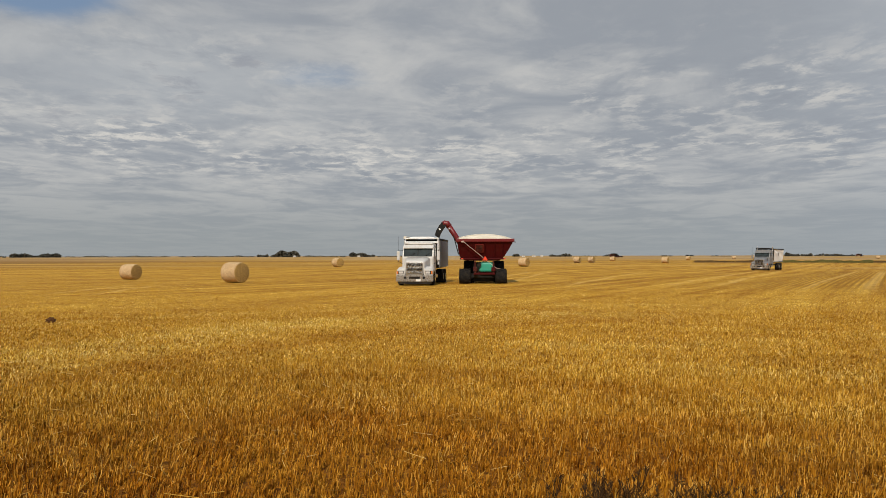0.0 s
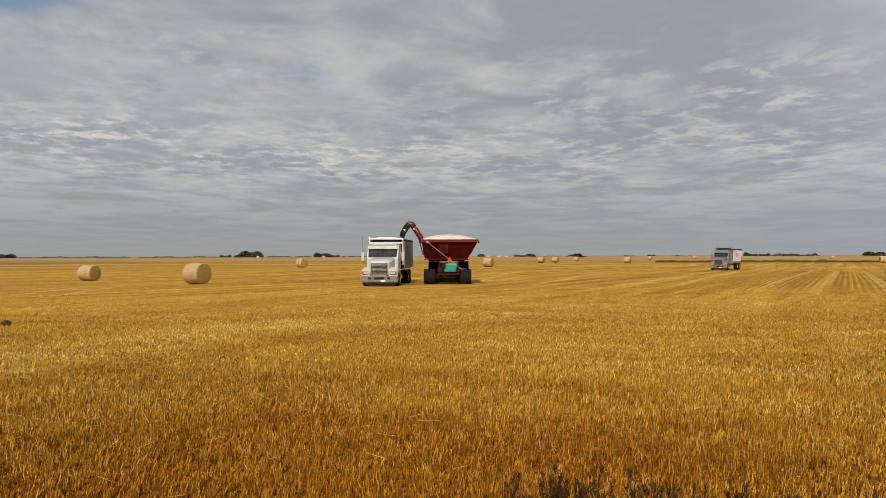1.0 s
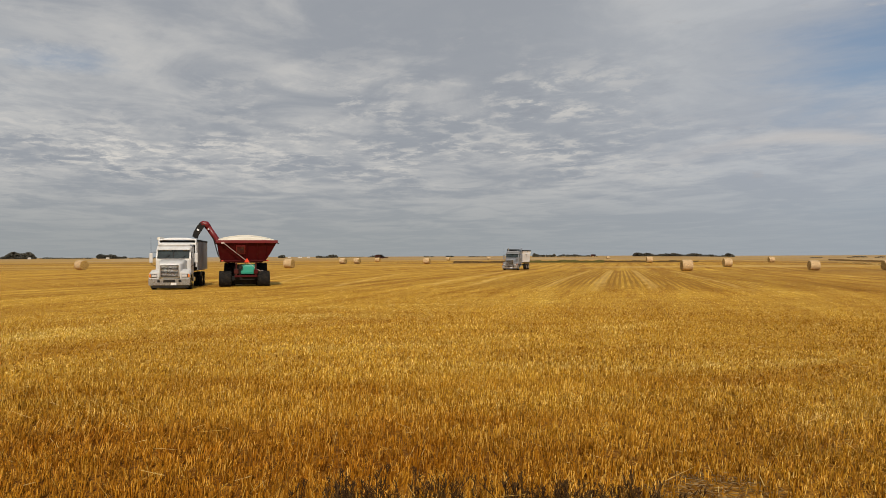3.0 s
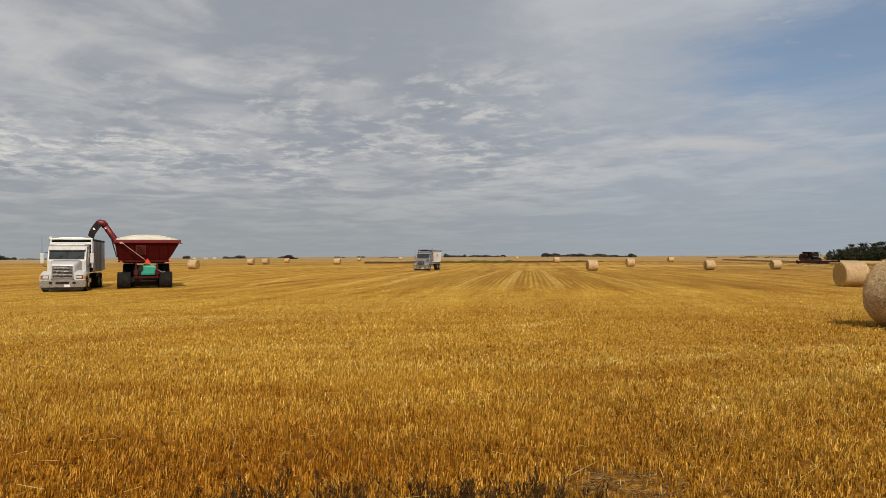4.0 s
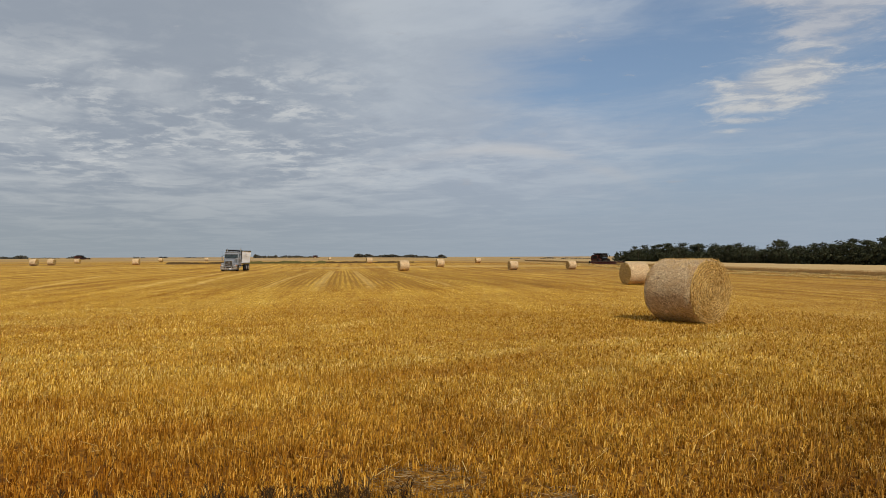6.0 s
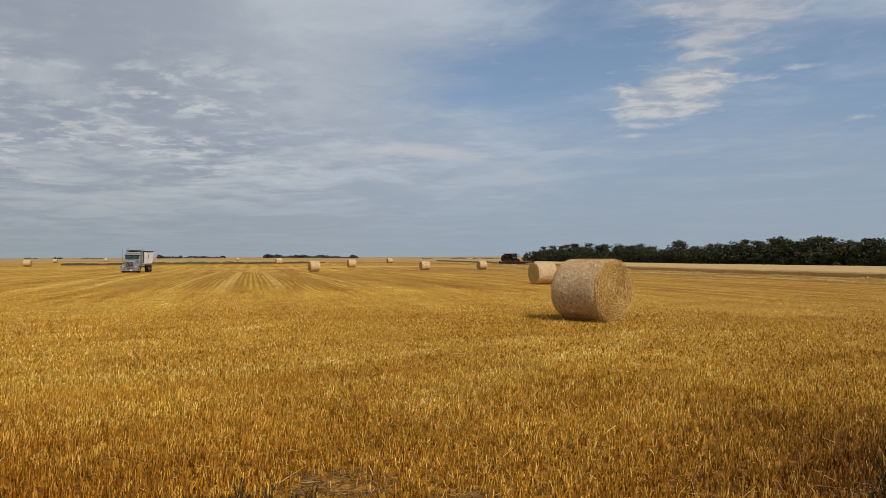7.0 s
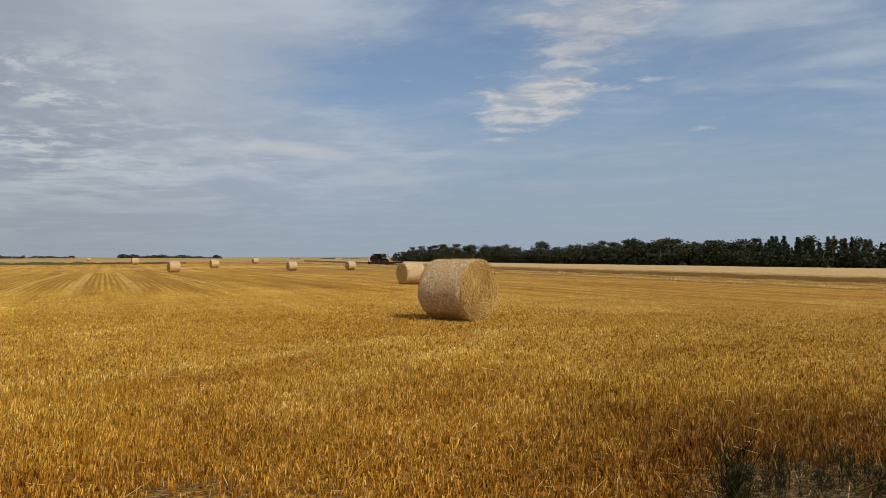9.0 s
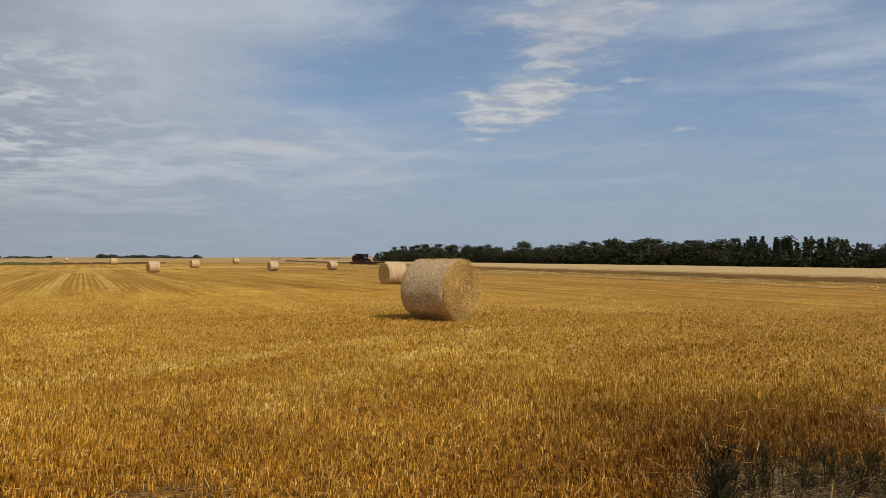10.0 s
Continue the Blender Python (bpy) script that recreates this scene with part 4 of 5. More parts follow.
def lorry(m, body, chrome_front, stacks, box_mat, box_slope, box_top, label):
    """A conventional cab lorry with a grain box; it faces its own -y, and its bumper stands at y = 0."""
    t = thing("grain_truck", m, label, "truck", "grain trucks")
    part("chassis", block((0.85, 9.6, 0.22), (0, 5.2, 0.78), 0.02), MAT_DARK, t, "black steel frame")
    # bumper with openings
    bp = slab([(-1.22, 0.30), (1.22, 0.30), (1.22, 0.72), (-1.22, 0.72)], 0.14, "xz", 0.0, 0.03)
    bumper = part("bumper", bp, MAT_CHROME if chrome_front else MAT_BUMPER, t, "wide dirty front bumper")
    part("bumper_slot", block((0.70, 0.03, 0.15), (0, -0.012, 0.56), 0.03), MAT_DARK, bumper, "dark air slot")
    for s in (-1, 1):
        part("bumper_lamp", block((0.17, 0.03, 0.14), (s * 0.62, -0.012, 0.56), 0.03), MAT_DARK, bumper, "recessed fog lamp")
    part("plate", block((0.32, 0.02, 0.15), (0.25, -0.012, 0.385), 0.01), MAT_BOX, bumper, "small pale plate")
    part("valance", block((2.2, 0.10, 0.16), (0, 0.10, 0.22), 0.02), MAT_DARK, t, "black lower skirt")
    # hood: rounded sections rising to the cab
    secs = []
    for y, w, lo, hi in ((0.10, 0.60, 0.72, 1.62), (0.28, 0.65, 0.72, 1.70), (0.9, 0.74, 0.80, 1.82), (1.7, 0.86, 0.86, 1.94)):
        secs.append(ellipse(0, (lo + hi) / 2, w, (hi - lo) / 2, y, 24, 6.5))
    hood = part("hood", loft(secs), body, t, "sloping hood", True)
    grille = part("grille", block((1.12, 0.05, 0.80), (0, 0.075, 1.19), 0.05), MAT_CHROME, hood, "bright grille surround")
    part("grille_mesh", block((1.02, 0.03, 0.70), (0, 0.045, 1.19), 0.03), MAT_DARK, grille)
    for k in range(8):
        part("grille_bar", block((0.98, 0.025, 0.026), (0, 0.026, 0.89 + k * 0.084), 0.005), MAT_CHROME, grille)
    for s in (-1, 1):
        fs = []
        for y, z0, z1 in ((0.06, 0.70, 1.05), (0.22, 0.70, 1.12), (0.75, 0.98, 1.26), (1.35, 0.98, 1.22), (1.75, 0.72, 1.05)):
            fs.append([(s * 0.62, y, z0), (s * 1.20, y, z0), (s * 1.20, y, z1 - 0.10), (s * 1.10, y, z1), (s * 0.62, y, z1 + 0.05)])
        part("fender", loft(fs), body, t, "front mudguard")
        lamp = part("headlight", block((0.42, 0.06, 0.22), (s * 0.92, 0.055, 0.90), 0.03), MAT_DARK, t, "dark lamp housing")
        part("lens", block((0.30, 0.03, 0.15), (s * 0.88, 0.015, 0.90), 0.02), MAT_LAMP, lamp, "clear lamp lens")
        part("turn_signal", block((0.10, 0.05, 0.19), (s * 1.13, 0.03, 0.90), 0.015), MAT_AMBER, lamp, "amber turn signal")
        wheel(t, s * 1.03, 1.05, 0.51, 0.30, MAT_CHROME)
    # cab
    cabp = [(1.60, 0.95), (1.62, 1.92), (2.02, 2.68), (2.25, 2.84), (3.30, 2.88), (3.36, 2.78), (3.36, 0.95)]
    cab = part("cab", slab(cabp, 2.10, "yz", -1.05, 0.06), body, t, "day cab")
    ws = bmesh.new()
    tilt = math.degrees(math.atan2(0.40, 0.76))
    block((1.92, 0.03, 0.70), (0, 1.795, 2.285), 0.02, (-tilt, 0, 0), ws)
    wind = part("windscreen", ws, MAT_GLASS, cab, "dark reflecting windscreen")
    part("screen_bar", block((0.04, 0.03, 0.66), (0, 1.772, 2.29), 0.008, (-tilt, 0, 0)), MAT_DARK, wind)
    part("sun_visor", slab([(1.78, 2.50), (1.76, 2.54), (2.02, 2.74), (2.12, 2.72), (2.06, 2.60)], 2.02, "yz", -1.01, 0.015), body, cab, "deep sun visor over the screen")
    part("roof_cap", loft([ellipse(0, 2.84, 0.98, h, y, 20, 4.0) for y, h in ((2.10, 0.05), (2.30, 0.11), (2.80, 0.13), (3.30, 0.09))]), body, cab, "rounded roof cap", True)
    for w in (-0.5, 0.5):
        part("wiper", tube([(w, 1.585, 1.97), (w + 0.30, 1.70, 2.20)], 0.012, 5), MAT_DARK, wind, "black wiper")
    for k in range(5):
        part("roof_lamp", block((0.12, 0.10, 0.07), (-0.72 + k * 0.36, 2.16, 2.90), 0.02), MAT_LAMP, cab, "small roof marker lamp")
    for s in (-1, 1):
        part("side_window", block((0.03, 0.85, 0.55), (s * 1.055, 2.55, 2.28), 0.02), MAT_GLASS, cab, "dark side window")
        door = part("cab_door", block((0.03, 1.02, 0.82), (s * 1.053, 2.52, 1.42), 0.02), body, cab)
        part("door_handle", block((0.03, 0.16, 0.04), (s * 1.075, 2.90, 1.60), 0.01), MAT_DARK, door)
        mir = part("mirror_arm", tube([(s * 1.04, 1.95, 2.38), (s * 1.36, 1.86, 2.40), (s * 1.36, 1.86, 1.62), (s * 1.05, 1.95, 1.45)], 0.018), MAT_DARK, t)
        part("mirror", block((0.20, 0.08, 0.62), (s * 1.36, 1.85, 2.02), 0.03), body, mir, "tall side mirror")
        part("step", block((0.28, 0.9, 0.26), (s * 1.05, 2.5, 0.62), 0.03), MAT_CHROME, t, "bright fuel tank step")
        if stacks:
            st = part("exhaust_stack", drum(0.075, 2.5, (s * 1.02, 3.55, 2.05), sides=14, bevel=0.01), MAT_CHROME, t, "chrome exhaust stack")
            part("stack_tip", tube([(s * 1.02, 3.55, 3.29), (s * 1.02, 3.55, 3.40), (s * 1.02, 3.62, 3.50)], 0.07), MAT_CHROME, st)
    part("antenna", tube([(-1.36, 1.86, 2.3), (-1.37, 1.87, 3.35)], 0.010, 5), MAT_DARK, t)
    for yy in (6.9, 8.25):
        for s in (-1, 1):
            for off in (0.80, 1.09):
                wheel(t, s * off, yy, 0.51, 0.27, MAT_CHROME)
    # grain box with ribs, rim and rolled tarp
    y0, y1, low, top = 3.75, 9.9, 1.18, box_top
    w = 1.22
    wall = 0.05
    box = part("box_floor", block((2 * w - 0.3, y1 - y0, 0.12), (0, (y0 + y1) / 2, low), 0.02), MAT_DARK, t)
    for s in (-1, 1):
        p = slab([(s * (w - 0.25 * box_slope), low), (s * (w - 0.25 * box_slope) - s * wall, low), (s * w - s * wall, top), (s * w, top)], y1 - y0, "xz", y0, 0.01)
        sd = part("box_side", p, box_mat, t, "tall box side sheet")
        for k in range(9):
            yy = y0 + 0.06 + k * (y1 - y0 - 0.12) / 8
            a, b = w - 0.25 * box_slope, w
            part("rib", tube([(s * (a + 0.02), yy, low), (s * (b + 0.01), yy, top)], 0.018, 6), box_mat, sd)
        part("top_rail", block((0.12, y1 - y0, 0.13), (s * (w - 0.02), (y0 + y1) / 2, top), 0.03), MAT_DARK, sd)
        if stacks:
            mk = part("mark", block((0.02, 0.5, 0.10), (s * (w - 0.02), 6.4, 2.45), 0.005), MAT_BLUE, sd, "dark marking on the box side")
            part("mark", block((0.02, 0.14, 0.30), (s * (w - 0.04), 6.55, 2.25), 0.005), MAT_BLUE, sd)
    for yy, nm in ((y0 + 0.03, "headboard"), (y1 - 0.03, "tailgate")):
        hb = slab([(-w + 0.25 * box_slope, low), (w - 0.25 * box_slope, low), (w, top), (-w, top)], 0.06, "xz", yy - 0.03, 0.01)
        # headboard is black: behind the white truck's cab that darkness is painted shade
        part(nm, hb, MAT_DARK if nm == "headboard" else box_mat, t, "box end sheet")
    rail = part("cab_shield", tube([(-1.15, 3.6, 1.4), (-1.15, 3.6, top + 0.06), (1.15, 3.6, top + 0.06), (1.15, 3.6, 1.4)], 0.045 if stacks else 0.07, 8), MAT_DARK if stacks else MAT_BOX, t, "tubular headboard frame")
    part("cross_rail", block((2.3, 0.10, 0.14), (0, 3.58, top - 0.22), 0.02), MAT_DARK if stacks else MAT_BOX, rail)
    part("tarp_bow", tube([(-1.2, 3.75, top), (-0.6, 3.75, top + 0.13), (0.6, 3.75, top + 0.13), (1.2, 3.75, top)], 0.05, 8), MAT_DARK if stacks else MAT_BOX, rail)
    roll = drum(0.10, y1 - y0, (-w + 0.02, (y0 + y1) / 2, top + 0.13), (90, 0, 0), 12)
    part("rolled_tarp", roll, MAT_DARK if stacks else MAT_TARP, t, "rolled black tarp along the rim" if stacks else "rolled pale tarp along the rim")
    heap = loft([[(x, y, top - 0.35 + 0.30 * (1 - (x / w) ** 2) * k) for x in (-0.85, -0.5, 0, 0.5, 0.85)] + [(0.8, y, low + 0.3), (-0.8, y, low + 0.3)]
                 for y, k in ((3.9, 0.2), (5.5, 0.8), (6.8, 1.0), (8.2, 0.8), (9.7, 0.1))])
    part("grain_load", heap, MAT_WHEAT, t, "heaped golden grain")
    return t


lorry(pose(-1.95, 51.2, height(-1.9, 52) - 0.02, 0, 0, -6.2) @ Matrix.Diagonal((1.05, 1.0, 1.03, 1)), MAT_WHITE, False, False, MAT_GREY_BOX, 0.0, 3.18, "white day-cab grain truck with grey box, parked under an unloading auger")
lorry(pose(44.7, 106.1, height(45, 106) - 0.02, 0, 0, -36), MAT_SILVER, True, True, MAT_BOX, 1.0, 3.05, "silver truck with twin chrome stacks and white hopper box on stubble")


# ---- grain cart ----
def grain_cart(m):
    """Seen from behind along +y; the axle's middle is the origin."""
    c = thing("grain_cart", m, "red grain cart with raised auger unloading into a truck", "grain cart")
    # hopper: rings from the floor up to the rim, ends and sides leaning out
    rings = [(1.66, -1.45, 1.05, 0.30, 4.2), (1.92, -1.84, 1.36, 0.16, 4.55), (2.30, -1.93, 1.62, 0.0, 4.85), (3.05, -2.02, 2.05, -0.34, 5.2)]
    hop = part("hopper", loft([[(x0, y0, z), (x1, y0, z), (x1, y1, z), (x0, y1, z)] for z, x0, x1, y0, y1 in rings]), MAT_DARK_RED, c, "deep red sheet steel hopper")
    back = lambda z: -0.34 + (3.05 - z) * 0.447
    lean = -math.degrees(math.atan(0.447))
    for s in (-1, 1):
        part("rim_rail", block((0.14, 5.7, 0.20), (s * 2.03, 2.42, 3.12), 0.03), MAT_RED, hop)
    part("rim_rail", block((4.2, 0.14, 0.22), (0.02, -0.38, 3.12), 0.03), MAT_RED, hop)
    part("rim_rail", block((4.2, 0.14, 0.22), (0.02, 5.22, 3.12), 0.03), MAT_RED, hop)
    part("lower_rail", block((3.2, 0.14, 0.12), (-0.24, back(1.85) - 0.05, 1.80), 0.02), MAT_DARK_RED, hop)
    for x in (-0.84, 0.0, 0.72, 1.30):
        part("rib", block((0.06, 0.08, 1.15), (x, back(2.48) - 0.03, 2.48), 0.02, (-lean, 0, 0)), MAT_DARK_RED, hop)
    # sight window and its frame
    fr = part("window_frame", block((0.64, 0.05, 0.66), (-0.42, back(2.55) - 0.05, 2.55), 0.03, (-lean, 0, 0)), MAT_RED, hop, "red steel window frame")
    part("sight_window", block((0.50, 0.05, 0.52), (-0.42, back(2.55) - 0.065, 2.55), 0.02, (-lean, 0, 0)), MAT_MAROON, fr, "dusty dark sight window")
    part("window_bar", block((0.24, 0.05, 0.04), (-0.36, back(2.57) - 0.085, 2.57), 0.01, (-lean, 0, 0)), MAT_DARK, fr)
    # tarp bowed over the heap
    ts = []
    for y, k in ((-0.40, 0.5), (0.3, 0.92), (2.4, 1.0), (4.4, 0.92), (5.2, 0.5)):
        top = [(x, y, 3.22 + 0.32 * k * (1 - abs((x + 0.1) / 1.95) ** 2.2)) for x in np.linspace(1.95, -1.95, 15)]
        ts.append(top + [(-1.95, y, 3.16), (1.95, y, 3.16)])
    tarp = part("tarp", loft(ts), MAT_TARP, hop, "pale rolled-over tarp", True)
    for y in (0.3, 2.4, 4.4):
        part("tarp_bow", tube([(x, y, 3.25 + 0.32 * (1 - abs((x + 0.1) / 1.95) ** 2.2) * (0.95 if y != 2.4 else 1.02)) for x in np.linspace(-1.95, 1.95, 11)], 0.03, 6), MAT_TARP, tarp)
    part("tarp_cap", block((0.42, 0.2, 0.05), (0.25, 0.6, 3.53), 0.02), MAT_PIPE, tarp)
    # undercarriage
    fr = part("frame", block((0.30, 6.8, 0.30), (-0.72, 3.0, 1.05), 0.03), MAT_MAROON, c, "dark red frame beam")
    part("beam", block((0.30, 6.8, 0.30), (0.60, 3.0, 1.05), 0.03), MAT_DARK_RED, fr)
    for x in (-0.72, 0.60):
        part("post", block((0.10, 0.12, 0.95), (x, -0.30, 1.22), 0.02), MAT_MAROON, fr)
    part("rear_bar", block((1.55, 0.12, 0.14), (-0.06, -0.32, 0.74), 0.02), MAT_DARK_RED, fr)
    part("axle", block((3.2, 0.32, 0.30), (-0.02, 0.35, 0.58), 0.04), MAT_DARK, c, "heavy black axle")
    # a black block fills the gap below the hopper in place of its shade
    part("under_box", block((1.6, 2.4, 1.40), (-0.10, 1.8, 0.84), 0.10), MAT_DARK, c, "black block standing in for the shade below the hopper")
    for s in (-1, 1):
        wheel(c, s * 1.31 - 0.16, 0.30, 0.53, 0.86, MAT_DARK_RED, 16)
        wheel(c, s * 1.12 - 0.08, 2.1, 0.80, 0.80, MAT_DARK_RED, 18)
    tank = part("tank", block((0.98, 0.55, 0.66), (0.06, 0.05, 1.20), 0.12), MAT_TEAL, c, "bright green plastic tank")
    part("tank_cap", drum(0.07, 0.08, (0.06, 0.0, 1.56), sides=14), MAT_DARK, tank)
    pump = part("pump", drum(0.15, 0.3, (-0.42, -0.22, 1.36), (90, 0, 0), 16, 0.02), MAT_DARK, c, "black hydraulic pump")
    part("pump_hose", tube([(-0.42, -0.3, 1.40), (-0.30, -0.32, 1.56), (-0.05, -0.25, 1.6)], 0.025), MAT_DARK, pump)
    part("pipe", tube([(-1.55, -0.52, 3.02), (-1.2, -0.44, 2.72), (-0.1, -0.12, 1.85), (0.62, -0.25, 1.25), (0.92, -0.45, 1.08), (1.1, -0.2, 1.12)], 0.020), MAT_PIPE, c, "pale diagonal hydraulic pipe")
    part("pipe_bracket", block((0.22, 0.10, 0.12), (-1.62, -0.47, 3.02), 0.03), MAT_PIPE, c)
    part("slow_sign", slab([(-0.20, 1.68), (0.20, 1.68), (0.0, 1.99)], 0.02, "xz", -0.20, 0.005), MAT_ORANGE, c, "orange-red warning triangle")
    for x in (-1.66, 1.42):
        lp = part("tail_lamp", block((0.13, 0.08, 0.08), (x, 0.02, 1.80), 0.02), MAT_ORANGE, c, "red tail lamp")
        part("lamp_bracket", block((0.06, 0.2, 0.08), (x, 0.10, 1.80), 0.01), MAT_DARK, lp)
    part("corner_lamp", tube([(2.05, -0.35, 3.0), (2.22, -0.38, 2.98)], 0.025), MAT_DARK, c)
    part("drawbar", block((0.22, 2.6, 0.22), (-0.06, 6.7, 0.80), 0.03), MAT_DARK_RED, c)
    # auger
    aug = part("auger", tube([(-1.30, 1.2, 1.8), (-1.72, 1.0, 2.75), (-2.25, 1.0, 3.55), (-2.72, 1.0, 4.26)], 0.20, 16), MAT_RED, c, "red auger tube", True)
    part("elbow", tube([(-2.66, 1.0, 4.17), (-2.80, 1.0, 4.36), (-2.98, 1.0, 4.38), (-3.10, 1.0, 4.30)], 0.23, 14), MAT_RED, aug, "red auger head", True)
    part("flange", drum(0.27, 0.07, (-1.98, 1.0, 3.14), (0, -36.5, 0), 18, 0.01), MAT_DARK_RED, aug)
    part("spout", loft([[(x + dx, 1.0 + dy, z + dz) for dx, dy, dz in ((-w * 0.8, -w, w * 0.5), (w * 0.8, -w, -w * 0.5), (w * 0.8, w, -w * 0.5), (-w * 0.8, w, w * 0.5))]
                        for x, z, w in ((-3.02, 4.36, 0.22), (-3.22, 4.12, 0.22), (-3.46, 3.72, 0.21), (-3.56, 3.40, 0.20))]), MAT_DARK, aug, "black rubber spout")
    part("spout_mark", block((0.16, 0.03, 0.10), (-3.34, 0.765, 3.95), 0.02, (0, 30, 0)), MAT_BOX, aug, "small white plate")
    part("strut", tube([(-1.95, 0.85, 2.1), (-2.35, 0.85, 3.55)], 0.035), MAT_DARK, aug)
    part("lamp", block((0.12, 0.10, 0.10), (-2.62, 0.72, 4.0), 0.02), MAT_LAMP, aug, "small work lamp")
    return c


grain_cart(pose(3.06, 54.6, height(2.8, 56), 0, 0, -3.0) @ Matrix.Diagonal((1, 1, 1.015, 1)))


# ---- standing crop ----
def edge_point(s, w):
    """A place by its way along the crop's edge and its depth into the crop."""
    return EDGE_AT[0] + EX * s + EY * w, EDGE_AT[1] + EY * s - EX * w


def crop_back(s):
    return 162 - (s - 75) * 0.30


def in_crop(s, w):
    return (w > 0) & (w < crop_back(s)) & (s > -95) & (s < 380) & ((s < 160) | (w > 10))


def standing_wheat():
    step = 2.5
    ss, ws = np.arange(-95, 380, step), np.arange(0, 210, step)
    S, Wd = np.meshgrid(ss, ws, indexing="ij")
    x, y = edge_point(S, Wd)
    tops = lie(x, y) + 0.74 + 0.05 * np.sin(S * 0.9 + Wd) + np.random.uniform(-0.05, 0.05, S.shape)
    tops[:, 0] -= 0.16
    verts = np.stack([x, y, tops], -1).reshape(-1, 3)
    n = len(ws)
    cell = in_crop(S[:-1, :-1] + step / 2, Wd[:-1, :-1] + step / 2)
    quads = [(i * n + j, (i + 1) * n + j, (i + 1) * n + j + 1, i * n + j + 1) for i, j in zip(*np.nonzero(cell))]
    # the cut face towards the stubble
    k = len(verts)
    low = verts.copy()
    low[:, 2] = lie(low[:, 0], low[:, 1]) - 0.02
    face = []
    for i in range(len(ss) - 1):
        js = np.nonzero(cell[i])[0]
        if len(js):
            a, b = i * n + js[0], (i + 1) * n + js[0]
            face.append((a, b, b + k, a + k))
    both = np.concatenate([verts, low])
    tagged(new("crop_face", quick_mesh("crop_face", both, np.array(face), MAT_STEMS)), "brown lower stems along the cut edge of the wheat", "wheat", kind="stuff")
    me = quick_mesh("standing_wheat", verts, np.array(quads), MAT_WHEAT)
    tagged(new("standing_wheat", me), "standing ripe tan wheat, cut to a clean edge", "wheat", kind="stuff")
    # single stalks and ears along the edge and over the top
    m = 28000
    s = np.random.uniform(-95, 160, m)
    w = np.concatenate([np.random.uniform(-0.45, 0.9, m // 2), np.random.uniform(0, 40, m - m // 2)])
    x, y = edge_point(s, w)
    z = lie(x, y)
    foot = np.where(np.arange(m) < m // 2, 0.0, 0.6)
    base = np.stack([x, y, z + foot], 1)
    tip = np.stack([x + np.random.normal(0, 0.1, m), y + np.random.normal(0, 0.1, m), z + np.random.normal(0.74, 0.05, m) - 0.45 * np.clip(0.25 - w, 0, 0.7) * np.random.rand(m)], 1)
    v, q = stalks(base[:m // 2], tip[:m // 2], np.random.uniform(0.005, 0.009, m // 2), 1.4)
    tagged(new("wheat_stems", quick_mesh("wheat_stems", v, q, MAT_STEMS)), "brown wheat stems along the cut edge", "wheat", kind="stuff")
    v, q = stalks(base[m // 2:], tip[m // 2:], np.random.uniform(0.006, 0.012, m - m // 2), 1.4)
    tagged(new("wheat_ears", quick_mesh("wheat_ears", v, q, MAT_WHEAT)), "ragged fringe of ripe wheat stalks and ears", "wheat", kind="stuff")


standing_wheat()


def windrow(name, offset, n, wide):
    """A loose row of straw that the combine dropped along the crop's edge."""
    s, w = np.random.uniform(-95, 185, n), np.random.normal(offset, wide, n)
    w += 0.8 * np.sin(s * 0.13) + 0.4 * np.sin(s * 0.7)
    x, y = edge_point(s, w)
    base = np.stack([x, y, lie(x, y) + 0.04 + np.random.rand(n) * (0.16 + 0.14 * np.sin(s * 0.9) * np.sin(s * 0.37))], 1)
    a, ln = np.random.uniform(0, 6.283, n), np.random.uniform(0.12, 0.42, n)
    tip = base + np.stack([np.cos(a) * ln, np.sin(a) * ln, np.random.normal(0, 0.06, n)], 1)
    v, q = spikes(base, tip, np.random.uniform(0.02, 0.05, n))
    tagged(new(name, quick_mesh(name, v, q, MAT_PALE)), "loose pale straw windrow beside the standing wheat", "straw", kind="stuff")


MAT_PALE = straw_material("windrow_straw", [(0.58, 0.37, 0.10), (0.78, 0.56, 0.20), (0.90, 0.70, 0.32)], (0.05, 0.3))
windrow("windrow", -6.5, 30000, 0.5)
windrow("windrow", -19.0, 36000, 0.7)


# ---- trees ----
def leaf_quads(centres, size, rng):
    n = len(centres)
    a = rng.normal(size=(n, 3))
    a /= np.linalg.norm(a, axis=1, keepdims=True)
    b = np.cross(a, rng.normal(size=(n, 3)))
    b /= np.linalg.norm(b, axis=1, keepdims=True)
    s = (np.asarray(size) * rng.uniform(0.6, 1.3, n))[:, None]
    v = np.stack([centres - a * s - b * s * 0.3, centres + a * s * 0.2 - b * s, centres + a * s + b * s * 0.3, centres - a * s * 0.2 + b * s], 1)
    return v.reshape(-1, 3), np.arange(n * 4).reshape(-1, 4)


